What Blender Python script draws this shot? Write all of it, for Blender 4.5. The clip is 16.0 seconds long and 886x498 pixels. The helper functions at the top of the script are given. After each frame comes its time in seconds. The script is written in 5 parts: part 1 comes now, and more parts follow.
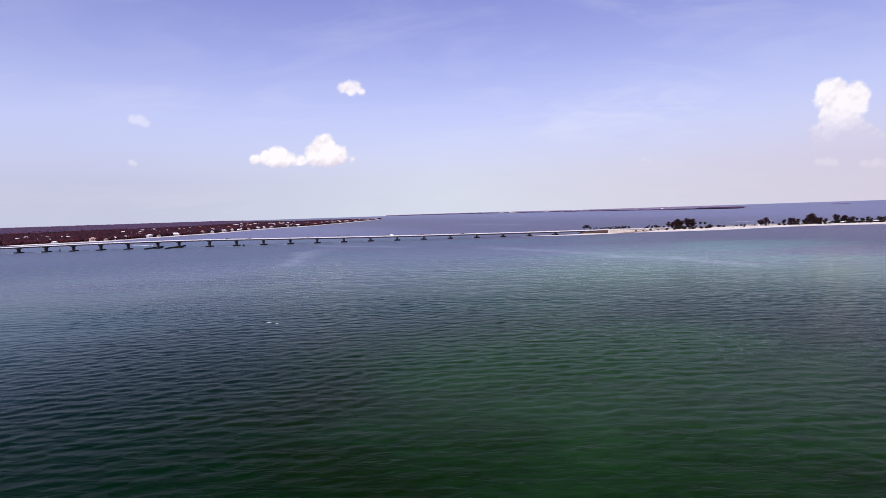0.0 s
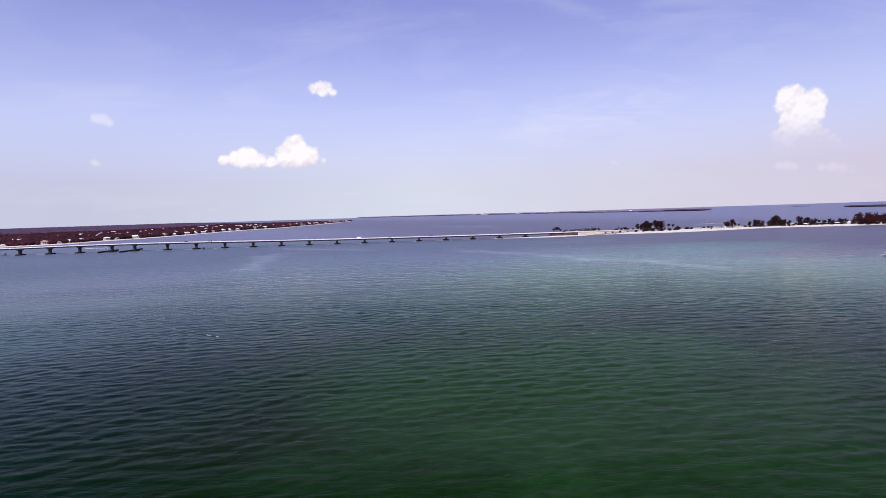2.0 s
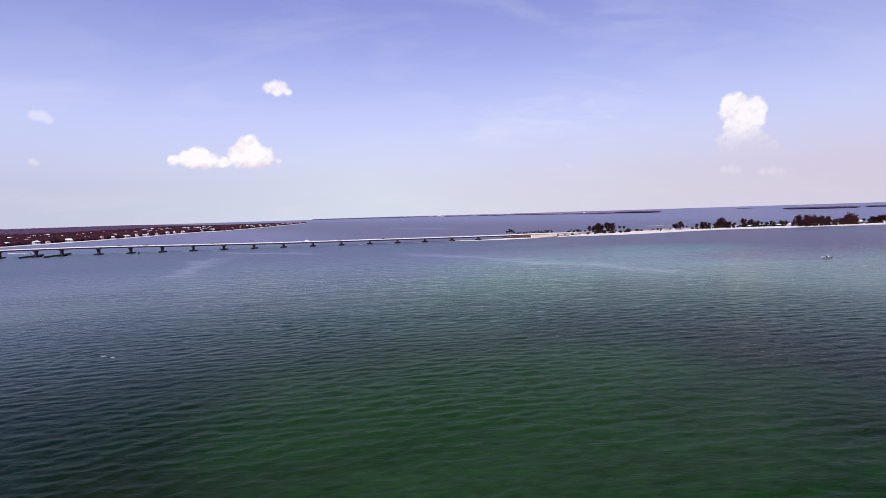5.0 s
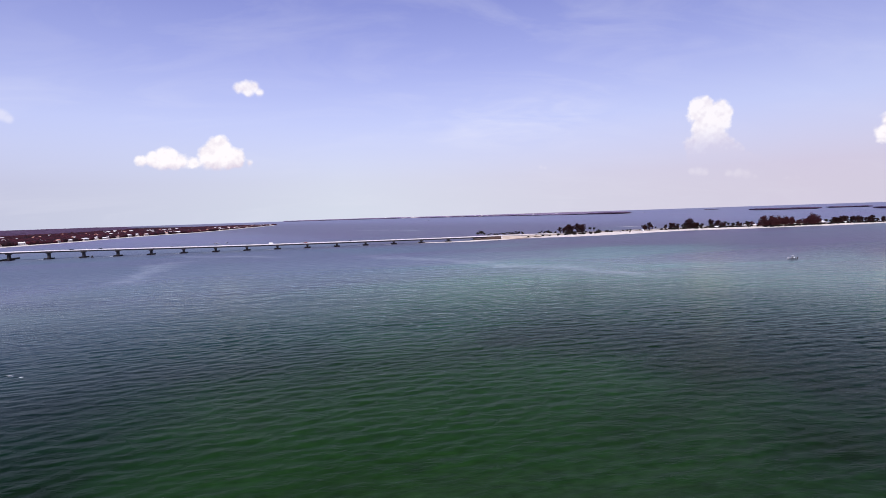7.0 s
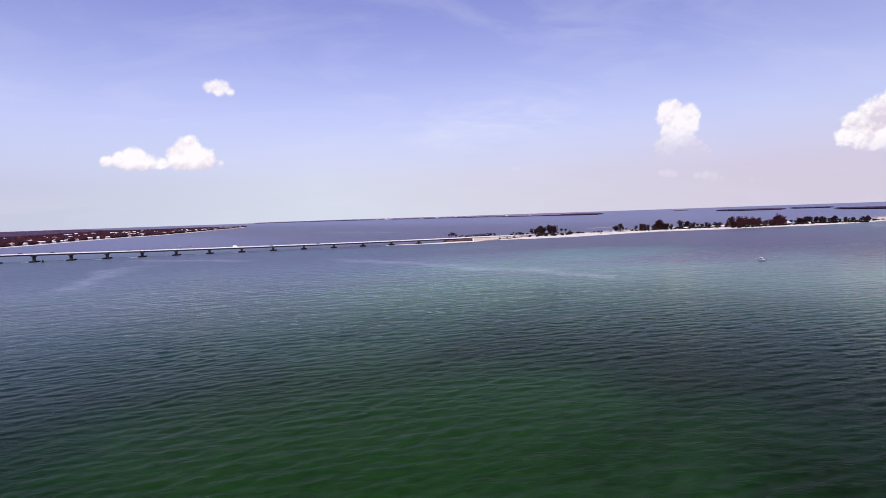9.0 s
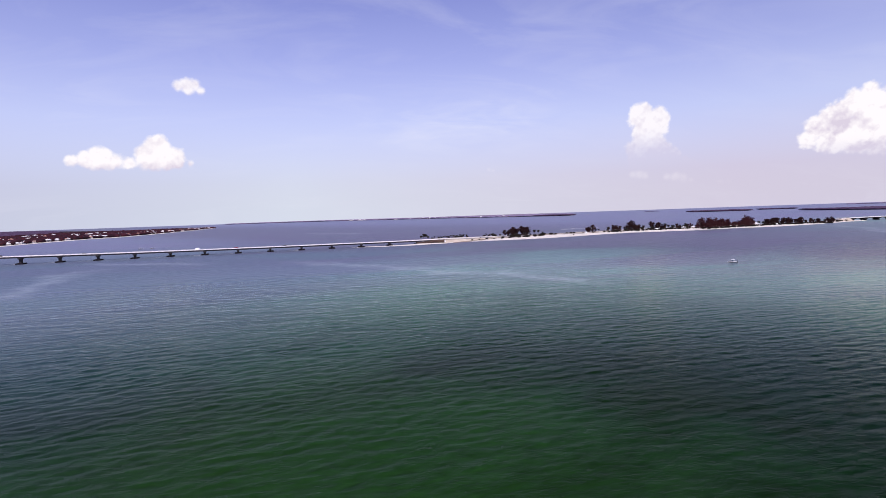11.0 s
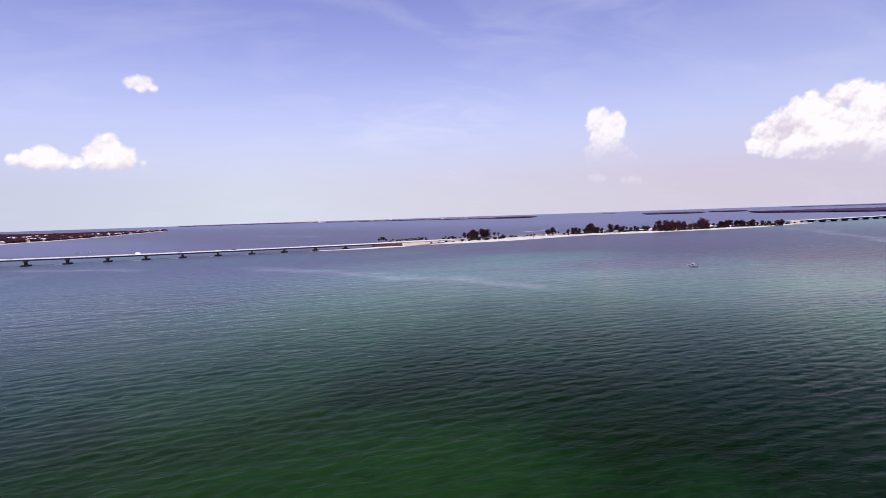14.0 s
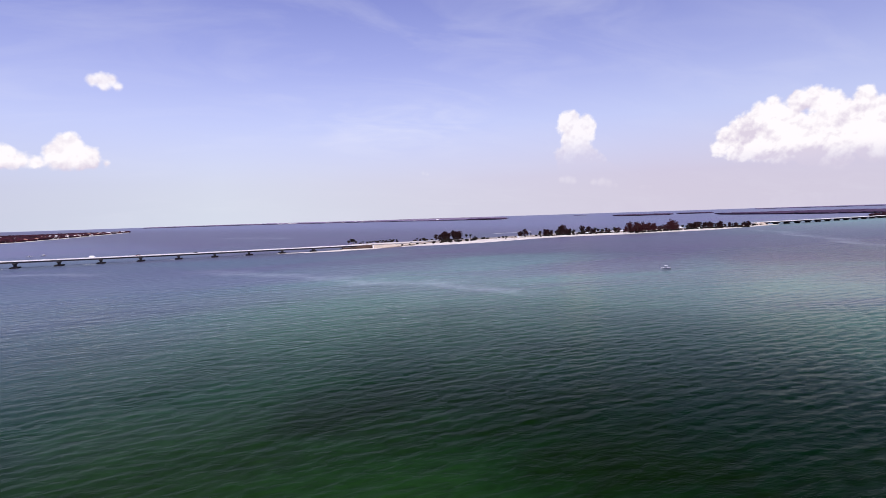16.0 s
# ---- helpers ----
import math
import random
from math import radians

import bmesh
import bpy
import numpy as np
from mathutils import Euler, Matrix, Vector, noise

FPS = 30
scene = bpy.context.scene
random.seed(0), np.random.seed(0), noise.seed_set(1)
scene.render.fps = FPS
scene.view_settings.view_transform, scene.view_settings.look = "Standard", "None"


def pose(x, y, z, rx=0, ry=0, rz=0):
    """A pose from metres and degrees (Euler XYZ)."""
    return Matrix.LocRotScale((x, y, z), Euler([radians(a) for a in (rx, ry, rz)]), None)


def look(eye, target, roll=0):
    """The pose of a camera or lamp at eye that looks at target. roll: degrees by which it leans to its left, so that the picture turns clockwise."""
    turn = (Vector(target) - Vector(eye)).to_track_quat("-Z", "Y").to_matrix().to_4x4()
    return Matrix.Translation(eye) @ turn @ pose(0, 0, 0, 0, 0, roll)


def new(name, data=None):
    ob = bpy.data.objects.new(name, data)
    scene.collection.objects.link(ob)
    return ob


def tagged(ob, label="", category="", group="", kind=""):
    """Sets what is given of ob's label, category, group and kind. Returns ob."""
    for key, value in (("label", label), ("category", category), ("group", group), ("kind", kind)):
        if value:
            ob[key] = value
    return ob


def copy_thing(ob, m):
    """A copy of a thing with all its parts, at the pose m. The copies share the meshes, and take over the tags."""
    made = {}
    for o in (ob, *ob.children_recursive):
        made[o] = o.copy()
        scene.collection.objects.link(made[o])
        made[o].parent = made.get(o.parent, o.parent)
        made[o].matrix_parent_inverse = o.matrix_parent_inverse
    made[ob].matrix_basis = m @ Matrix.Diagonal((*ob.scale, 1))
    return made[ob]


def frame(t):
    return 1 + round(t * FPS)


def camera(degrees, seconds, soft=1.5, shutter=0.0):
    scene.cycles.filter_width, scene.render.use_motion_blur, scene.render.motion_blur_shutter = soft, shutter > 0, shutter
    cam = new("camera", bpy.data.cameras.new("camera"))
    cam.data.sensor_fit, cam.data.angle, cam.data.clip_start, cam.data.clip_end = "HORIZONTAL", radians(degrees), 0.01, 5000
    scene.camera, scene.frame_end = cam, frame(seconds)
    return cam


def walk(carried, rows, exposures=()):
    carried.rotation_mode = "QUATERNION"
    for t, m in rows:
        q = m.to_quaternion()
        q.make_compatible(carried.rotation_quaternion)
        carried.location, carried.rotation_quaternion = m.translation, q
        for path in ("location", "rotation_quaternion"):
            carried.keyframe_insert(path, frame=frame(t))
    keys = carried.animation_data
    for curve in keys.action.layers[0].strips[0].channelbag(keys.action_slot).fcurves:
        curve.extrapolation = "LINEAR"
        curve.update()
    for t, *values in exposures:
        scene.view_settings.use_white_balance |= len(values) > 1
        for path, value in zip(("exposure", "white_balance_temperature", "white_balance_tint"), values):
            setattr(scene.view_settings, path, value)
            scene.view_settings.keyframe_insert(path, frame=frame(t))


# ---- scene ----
EXPO, KELVIN, TINT = 0.1, 6500, 18
SKY_STRENGTH = 0.089
SKY_TINT = (1.15, 0.875, 1.51)
HAZE_WEST, HAZE_NORTH, HAZE_EAST, HAZE_HIGH = (0.51, 0.56, 0.68), (0.61, 0.685, 0.76), (0.595, 0.58, 0.675), (0.63, 0.73, 0.85)
CIRRUS = (0.78, 0.82, 0.88)
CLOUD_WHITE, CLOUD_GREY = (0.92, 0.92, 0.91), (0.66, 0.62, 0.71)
WATER_GREEN, WATER_OLIVE, WATER_LIGHT = (0.0006, 0.0095, 0.002), (0.0022, 0.0095, 0.0008), (0.009, 0.036, 0.0075)
WATER_TEAL, WATER_SHOAL_SHEEN, WATER_BAY, WATER_SILT = (0.036, 0.09, 0.056), (0.12, 0.2, 0.185), (0.115, 0.108, 0.19), (0.5, 0.56, 0.6)
WATER_BLUE, WATER_WEST_DIM, WATER_VIOLET, WATER_VIOLET_DIM, WATER_EAST_DIM = (0.014, 0.034, 0.048), (0.0006, 0.0075, 0.014), (0.06, 0.075, 0.125), (0.068, 0.05, 0.09), (0.0005, 0.007, 0.01)
GLOSS_MOST, GLOSS_FALL, GLOSS_TINT, WATER_RIPPLE = 0.8, 8.3, (0.88, 0.955, 0.94), 0.11
# The camera flies slowly forward over the bay, some 39 m up, turning to the right.
cam = camera(77.79, 16.0, soft=0.6)
walk(cam, [
    (0, look((-0.00, 0.00, 39.14), (0.00, 997.48, -31.82), -1.854)),
    (0.5, look((1.36, 3.67, 39.05), (14.11, 1001.12, -31.23), -1.841)),
    (1, look((2.68, 7.40, 38.98), (28.01, 1004.64, -30.80), -1.829)),
    (1.5, look((3.95, 11.04, 38.94), (41.62, 1007.92, -30.53), -1.815)),
    (2, look((5.20, 14.37, 38.94), (55.10, 1010.73, -30.17), -1.806)),
    (2.5, look((6.50, 17.28, 38.98), (68.74, 1012.96, -29.95), -1.801)),
    (3, look((7.96, 19.74, 39.05), (82.95, 1014.55, -29.71), -1.796)),
    (3.5, look((9.48, 22.06, 39.11), (97.80, 1015.78, -29.49), -1.792)),
    (4, look((10.94, 24.50, 39.18), (112.01, 1017.03, -29.22), -1.778)),
    (6.5, look((21.10, 37.86, 39.00), (181.96, 1022.52, -28.57), -1.839)),
    (7, look((23.02, 40.77, 38.98), (194.86, 1023.60, -28.16), -1.871)),
    (7.5, look((24.89, 43.54, 38.98), (207.89, 1024.38, -27.89), -1.902)),
    (8, look((26.86, 46.23, 38.98), (222.02, 1024.73, -27.76), -1.933)),
    (8.5, look((28.72, 48.93, 39.01), (235.41, 1025.07, -27.52), -1.953)),
    (9, look((30.40, 51.74, 39.06), (247.57, 1025.62, -27.19), -1.963)),
    (11.5, look((39.40, 65.68, 39.51), (312.17, 1025.47, -26.82), -1.933)),
    (12, look((41.08, 68.47, 39.53), (325.22, 1024.98, -26.48), -1.915)),
    (12.5, look((42.73, 71.22, 39.55), (338.34, 1024.27, -26.17), -1.902)),
    (13, look((44.32, 73.95, 39.56), (350.90, 1023.53, -26.07), -1.888)),
    (13.5, look((45.83, 76.64, 39.60), (362.97, 1022.77, -25.74), -1.880)),
    (14, look((47.28, 79.35, 39.64), (374.73, 1021.98, -25.36), -1.888)),
    (14.5, look((48.77, 82.11, 39.68), (386.69, 1021.04, -25.33), -1.891)),
    (15, look((50.36, 84.83, 39.69), (399.72, 1019.56, -25.32), -1.887)),
    (15.5, look((51.94, 87.53, 39.67), (413.67, 1017.56, -25.14), -1.866)),
    (16, look((53.49, 90.25, 39.66), (427.27, 1015.57, -24.24), -1.834)),
], [(0, EXPO, KELVIN, TINT), (16, EXPO, KELVIN, TINT)])

# ---- light: high hazy sun and a pale blue sky with thin cirrus ----
SUN_ELEVATION, SUN_AZIMUTH = radians(48), radians(186)   # azimuth clockwise from +y
sun_way = Vector((math.sin(SUN_AZIMUTH) * math.cos(SUN_ELEVATION), math.cos(SUN_AZIMUTH) * math.cos(SUN_ELEVATION), math.sin(SUN_ELEVATION)))
sun_data = bpy.data.lights.new("sun", "SUN")
sun_data.energy, sun_data.angle, sun_data.color = 4.0, radians(0.6), (1.0, 0.96, 0.9)
sun = new("sun", sun_data)
sun.matrix_world = look(sun_way * 400, (0, 0, 0))


def nodes_of(owner):
    owner.use_nodes = True
    tree = owner.node_tree
    tree.nodes.clear()

    def add(kind, **settings):
        n = tree.nodes.new(kind)
        for key, value in settings.items():
            if key.startswith("i_"):
                n.inputs[int(key[2:])].default_value = value
        return n

    def link(a, b):
        tree.links.new(a, b)
    return tree, add, link


def ramp(add, stops):
    """A colour ramp with the given (position, colour) stops."""
    n = add("ShaderNodeValToRGB")
    el = n.color_ramp.elements
    while len(el) > 1:
        el.remove(el[-1])
    el[0].position, el[0].color = stops[0][0], (*stops[0][1], 1)
    for p, c in stops[1:]:
        e = el.new(p)
        e.color = (*c, 1)
    return n


def math_node(add, link, op, a, b=None, c=None):
    n = add("ShaderNodeMath")
    n.operation = op
    for k, v in enumerate((a, b, c)):
        if v is None:
            continue
        if isinstance(v, bpy.types.NodeSocket):
            link(v, n.inputs[k])
        else:
            n.inputs[k].default_value = v
    return n.outputs[0]


def mix_color(add, link, fac, a, b, blend="MIX"):
    n = add("ShaderNodeMix")
    n.data_type, n.blend_type = "RGBA", blend
    for v, k in ((fac, 0), (a, 6), (b, 7)):
        if isinstance(v, bpy.types.NodeSocket):
            link(v, n.inputs[k])
        else:
            n.inputs[k].default_value = (*v, 1) if k else v
    return n.outputs[2]


def noise_tex(add, link, vector, scale, detail=4.0, rough=0.55, distort=0.0):
    n = add("ShaderNodeTexNoise")
    n.inputs["Scale"].default_value = scale
    n.inputs["Detail"].default_value = detail
    n.inputs["Roughness"].default_value = rough
    n.inputs["Distortion"].default_value = distort
    link(vector, n.inputs["Vector"])
    return n.outputs[0]


def stretched(add, link, vector, scale, turn=(0, 0, 0)):
    n = add("ShaderNodeMapping")
    n.inputs["Scale"].default_value = scale
    n.inputs["Rotation"].default_value = turn
    link(vector, n.inputs["Vector"])
    return n.outputs[0]


# Cumulus as heaps of billows: azimuth (left is positive), elevation and radius in degrees.
CLOUDS = (
    # fair-weather cumulus with a flat base
    ((11.74, 6.61, 1.37), (11.3, 5.5, 1.1), (12.3, 5.4, 1.0), (16.8, 5.3, 0.85), (15.7, 5.25, 0.8), (12.65, 6.06, 1.13), (10.53, 5.92, 1.15), (9.99, 5.35, 0.63), (11.71, 7.17, 0.91), (13.08, 6.40, 0.68), (16.17, 5.81, 1.00), (17.35, 5.64, 0.77), (18.41, 5.54, 0.60), (15.10, 5.52, 0.67), (16.58, 6.19, 0.55), (14.12, 5.40, 0.62), (9.09, 5.28, 0.40)),
    # small puff above it
    ((8.88, 12.41, 0.75), (9.67, 12.35, 0.58), (8.20, 12.52, 0.58), (7.77, 12.03, 0.46), (8.79, 12.03, 0.52)),
    # two faint puffs
    ((28.21, 8.92, 0.48), (28.70, 8.99, 0.43), (27.73, 8.69, 0.39), (29.12, 5.16, 0.29), (28.82, 5.01, 0.24)),
    # tower that fades into haze
    ((-34.88, 8.99, 0.79), (-35.68, 9.01, 0.73), (-36.65, 8.71, 0.72), (-37.23, 8.03, 0.51), (-34.68, 8.28, 0.58), (-35.87, 8.27, 1.04), (-35.57, 7.47, 1.15), (-36.45, 7.49, 1.08), (-35.66, 6.52, 1.25), (-36.15, 5.64, 1.40), (-35.65, 4.83, 1.77), (-36.53, 4.03, 2.17), (-34.25, 5.47, 0.74), (-34.84, 3.07, 0.84), (-39.21, 3.12, 1.30)),
    # great heap
    ((-48.72, 5.25, 0.80), (-49.55, 6.10, 0.99), (-50.82, 6.88, 1.16), (-52.06, 7.74, 1.14), (-53.00, 8.30, 0.84), (-54.03, 6.74, 1.84), (-54.84, 8.55, 1.00), (-55.98, 8.58, 1.07), (-57.01, 8.35, 0.96), (-57.94, 7.49, 1.12), (-59.43, 8.36, 0.83), (-60.03, 7.21, 1.32), (-58.34, 5.97, 1.96), (-56.40, 5.81, 2.12), (-54.37, 5.64, 2.01), (-52.24, 5.35, 1.71), (-50.56, 4.90, 1.17), (-53.71, 4.63, 1.30), (-55.62, 4.18, 1.25), (-57.60, 4.19, 1.30), (-60.27, 4.94, 1.88), (-62.29, 5.85, 1.80), (-63.64, 4.82, 1.90), (-65.24, 4.22, 1.83)),
    # pale puffs low over the bay
    ((-34.41, 3.07, 0.28), (-34.94, 3.10, 0.33), (-35.47, 2.96, 0.22), (-37.46, 2.69, 0.38), (-38.18, 2.55, 0.43), (-38.89, 2.40, 0.37), (-39.59, 2.26, 0.26), (-42.06, 1.86, 0.36), (-42.73, 1.72, 0.35), (-34.44, 3.10, 0.26), (-34.94, 3.01, 0.31), (-35.54, 2.92, 0.26), (-38.27, 2.76, 0.35), (-38.93, 2.62, 0.35), (-20.22, 4.22, 0.21), (-20.64, 4.14, 0.16)),
)
# for each heap: the elevation where it starts to thin out downwards, where it is gone, and how solid it is
CLOUD_FOOT = ((5.05, 4.55, 1.0), (12.0, 10.9, 0.9), (5.0, 4.4, 0.35), (7.8, 3.2, 0.92), (5.4, 2.2, 1.0), (2.8, 1.3, 0.2))


def make_world():
    world = bpy.data.worlds.new("sky")
    scene.world = world
    tree, add, link = nodes_of(world)
    way = add("ShaderNodeTexCoord").outputs["Generated"]
    parts = add("ShaderNodeSeparateXYZ")
    link(way, parts.inputs[0])
    up = math_node(add, link, "MAXIMUM", parts.outputs[2], 0.012)
    lifted = add("ShaderNodeCombineXYZ")
    link(parts.outputs[0], lifted.inputs[0]), link(parts.outputs[1], lifted.inputs[1]), link(up, lifted.inputs[2])
    sky = add("ShaderNodeTexSky")
    sky.sky_type, sky.sun_disc = "NISHITA", False
    sky.sun_elevation, sky.sun_rotation = SUN_ELEVATION, SUN_AZIMUTH
    sky.air_density, sky.dust_density, sky.ozone_density = 1.0, 0.6, 3.0
    link(lifted.outputs[0], sky.inputs[0])
    blue = mix_color(add, link, 1.0, sky.outputs[0], [c * SKY_STRENGTH for c in SKY_TINT], "MULTIPLY")
    # sea haze thickens towards the horizon
    haze = ramp(add, [(0.0, (1, 1, 1)), (0.05, (0.92, 0.92, 0.92)), (0.14, (0.66, 0.66, 0.66)), (0.26, (0.32, 0.32, 0.32)), (0.42, (0.06, 0.06, 0.06)), (1.0, (0.0, 0.0, 0.0))])
    link(up, haze.inputs[0])
    # the haze is a little pinker towards the east
    turn = add("ShaderNodeMapRange")
    turn.inputs[1].default_value, turn.inputs[2].default_value = -0.5, 0.75
    link(parts.outputs[0], turn.inputs[0])
    tint = ramp(add, [(0.0, HAZE_WEST), (0.4, HAZE_NORTH), (0.95, HAZE_EAST)])
    link(turn.outputs[0], tint.inputs[0])
    low = tint.outputs[0]
    rise = add("ShaderNodeMapRange")
    rise.inputs[1].default_value, rise.inputs[2].default_value = 0.06, 0.16
    link(up, rise.inputs[0])
    hazed = mix_color(add, link, haze.outputs[0], blue, mix_color(add, link, rise.outputs[0], low, HAZE_HIGH))
    # thin cirrus, drawn out along one wind
    flat = add("ShaderNodeVectorMath")
    flat.operation = "DIVIDE"
    high = add("ShaderNodeCombineXYZ")
    lift = math_node(add, link, "ADD", up, 0.2)
    for k in range(3):
        link(lift, high.inputs[k])
    link(way, flat.inputs[0]), link(high.outputs[0], flat.inputs[1])
    streak = noise_tex(add, link, stretched(add, link, flat.outputs[0], (0.8, 1.7, 1), (0, 0, -0.45)), 1.9, 7, 0.58, 0.7)
    broad = noise_tex(add, link, flat.outputs[0], 0.55, 3, 0.5)
    wisp = ramp(add, [(0.46, (0, 0, 0)), (0.75, (1, 1, 1))])
    link(streak, wisp.inputs[0])
    veil = ramp(add, [(0.4, (0, 0, 0)), (0.66, (1, 1, 1))])
    link(broad, veil.inputs[0])
    amount = math_node(add, link, "MULTIPLY", wisp.outputs[0], veil.outputs[0])
    whole = mix_color(add, link, math_node(add, link, "MULTIPLY", amount, 0.22), hazed, CIRRUS)
    # cumulus: position as azimuth and elevation in degrees, ruffled at two scales
    az = math_node(add, link, "MULTIPLY", math_node(add, link, "ARCTAN2", math_node(add, link, "MULTIPLY", parts.outputs[0], -1.0), parts.outputs[1]), 180 / math.pi)
    el = math_node(add, link, "MULTIPLY", math_node(add, link, "ARCSINE", parts.outputs[2]), 180 / math.pi)
    spot = add("ShaderNodeCombineXYZ")
    link(az, spot.inputs[0]), link(el, spot.inputs[1])
    # a patch of thin cirrus in the north-east
    patch = add("ShaderNodeVectorMath")
    patch.operation = "LENGTH"
    moved = add("ShaderNodeMapping")
    moved.inputs["Location"].default_value, moved.inputs["Scale"].default_value = (1.6, -2.7, 0), (0.09, 0.3, 0)
    link(spot.outputs[0], moved.inputs["Vector"]), link(moved.outputs[0], patch.inputs[0])
    near_patch = add("ShaderNodeMapRange")
    near_patch.interpolation_type = "SMOOTHSTEP"
    near_patch.inputs[1].default_value, near_patch.inputs[2].default_value = 1.3, 0.1
    link(patch.outputs["Value"], near_patch.inputs[0])
    threads = ramp(add, [(0.42, (0, 0, 0)), (0.68, (1, 1, 1))])
    link(noise_tex(add, link, stretched(add, link, spot.outputs[0], (0.11, 0.5, 1), (0, 0, 0.1)), 1.0, 5, 0.55, 0.5), threads.inputs[0])
    whole = mix_color(add, link, math_node(add, link, "MULTIPLY", math_node(add, link, "MULTIPLY", threads.outputs[0], near_patch.outputs[0]), 0.42), whole, CIRRUS)
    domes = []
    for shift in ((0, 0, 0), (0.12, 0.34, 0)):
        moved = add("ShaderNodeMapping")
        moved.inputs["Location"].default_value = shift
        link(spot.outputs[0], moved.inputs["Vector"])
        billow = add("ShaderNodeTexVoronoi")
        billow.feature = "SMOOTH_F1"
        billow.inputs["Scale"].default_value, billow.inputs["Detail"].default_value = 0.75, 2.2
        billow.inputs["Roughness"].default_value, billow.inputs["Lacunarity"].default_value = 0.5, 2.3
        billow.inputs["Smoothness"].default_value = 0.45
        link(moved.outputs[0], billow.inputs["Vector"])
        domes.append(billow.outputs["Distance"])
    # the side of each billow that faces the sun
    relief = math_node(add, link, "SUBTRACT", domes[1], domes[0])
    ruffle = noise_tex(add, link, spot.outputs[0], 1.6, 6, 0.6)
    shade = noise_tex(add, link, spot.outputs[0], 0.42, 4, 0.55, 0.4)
    rough_edge = math_node(add, link, "ADD", math_node(add, link, "MULTIPLY_ADD", domes[0], -0.8, 0.32), math_node(add, link, "MULTIPLY_ADD", ruffle, 0.62, -0.31))
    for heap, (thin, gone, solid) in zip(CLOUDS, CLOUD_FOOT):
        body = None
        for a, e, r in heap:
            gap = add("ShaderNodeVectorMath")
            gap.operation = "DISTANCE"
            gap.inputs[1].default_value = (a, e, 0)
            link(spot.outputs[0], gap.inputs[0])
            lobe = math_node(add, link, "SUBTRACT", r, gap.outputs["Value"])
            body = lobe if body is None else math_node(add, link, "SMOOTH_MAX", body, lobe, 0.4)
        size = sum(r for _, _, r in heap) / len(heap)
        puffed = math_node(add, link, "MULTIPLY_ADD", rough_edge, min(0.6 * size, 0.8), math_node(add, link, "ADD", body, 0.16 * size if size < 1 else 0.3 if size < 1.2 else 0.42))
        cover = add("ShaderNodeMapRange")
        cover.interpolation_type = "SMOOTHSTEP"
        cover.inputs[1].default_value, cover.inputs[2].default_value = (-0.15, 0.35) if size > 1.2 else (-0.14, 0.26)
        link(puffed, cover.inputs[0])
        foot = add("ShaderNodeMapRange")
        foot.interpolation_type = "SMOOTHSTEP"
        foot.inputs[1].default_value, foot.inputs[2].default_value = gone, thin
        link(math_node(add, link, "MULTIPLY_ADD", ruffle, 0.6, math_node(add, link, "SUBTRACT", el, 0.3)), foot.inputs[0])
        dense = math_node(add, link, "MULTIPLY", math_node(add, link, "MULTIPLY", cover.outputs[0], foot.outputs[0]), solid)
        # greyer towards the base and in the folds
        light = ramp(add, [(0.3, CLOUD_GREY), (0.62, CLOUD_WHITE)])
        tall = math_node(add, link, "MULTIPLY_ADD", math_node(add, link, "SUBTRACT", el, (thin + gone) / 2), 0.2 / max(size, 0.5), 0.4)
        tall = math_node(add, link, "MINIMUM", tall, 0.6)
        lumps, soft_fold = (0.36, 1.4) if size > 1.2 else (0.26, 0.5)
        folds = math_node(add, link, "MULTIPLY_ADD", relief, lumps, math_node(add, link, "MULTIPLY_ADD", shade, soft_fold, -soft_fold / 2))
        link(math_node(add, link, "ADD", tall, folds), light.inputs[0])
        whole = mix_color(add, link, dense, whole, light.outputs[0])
    back = add("ShaderNodeBackground")
    back.inputs[1].default_value = 1.0
    link(whole, back.inputs[0])
    link(back.outputs[0], add("ShaderNodeOutputWorld").inputs[0])


make_world()


# ---- materials ----
def surface(name, light, dark, scale=1.0, rough=0.8, bump=0.3, fine=8.0, metal=0.0, each=0.0, stretch=(1, 1, 1), spec=0.4):
    """A weathered surface: two colours over a coarse and a fine grain, with relief; each: brightness change from object to object."""
    m = bpy.data.materials.new(name)
    tree, add, link = nodes_of(m)
    place = stretched(add, link, add("ShaderNodeTexCoord").outputs["Object"], stretch)
    coarse = noise_tex(add, link, place, scale, 5)
    grain = noise_tex(add, link, place, scale * fine, 4)
    both = math_node(add, link, "MULTIPLY_ADD", grain, 0.45, math_node(add, link, "MULTIPLY", coarse, 0.6))
    tone = ramp(add, [(0.36, dark), (0.68, light)])
    link(both, tone.inputs[0])
    colour = tone.outputs[0]
    if each:
        r = math_node(add, link, "MULTIPLY_ADD", add("ShaderNodeObjectInfo").outputs["Random"], each, 1 - each / 2)
        grey = add("ShaderNodeCombineColor")
        for k in range(3):
            link(r, grey.inputs[k])
        colour = mix_color(add, link, 1.0, colour, grey.outputs[0], "MULTIPLY")
    b = add("ShaderNodeBsdfPrincipled")
    b.inputs["Metallic"].default_value, b.inputs["Specular IOR Level"].default_value = metal, spec
    link(colour, b.inputs["Base Color"])
    link(math_node(add, link, "MULTIPLY_ADD", grain, 0.2, rough - 0.1), b.inputs["Roughness"])
    rel = add("ShaderNodeBump")
    rel.inputs["Strength"].default_value, rel.inputs["Distance"].default_value = bump, 0.1
    link(both, rel.inputs["Height"]), link(rel.outputs[0], b.inputs["Normal"])
    link(b.outputs[0], add("ShaderNodeOutputMaterial").inputs[0])
    return m


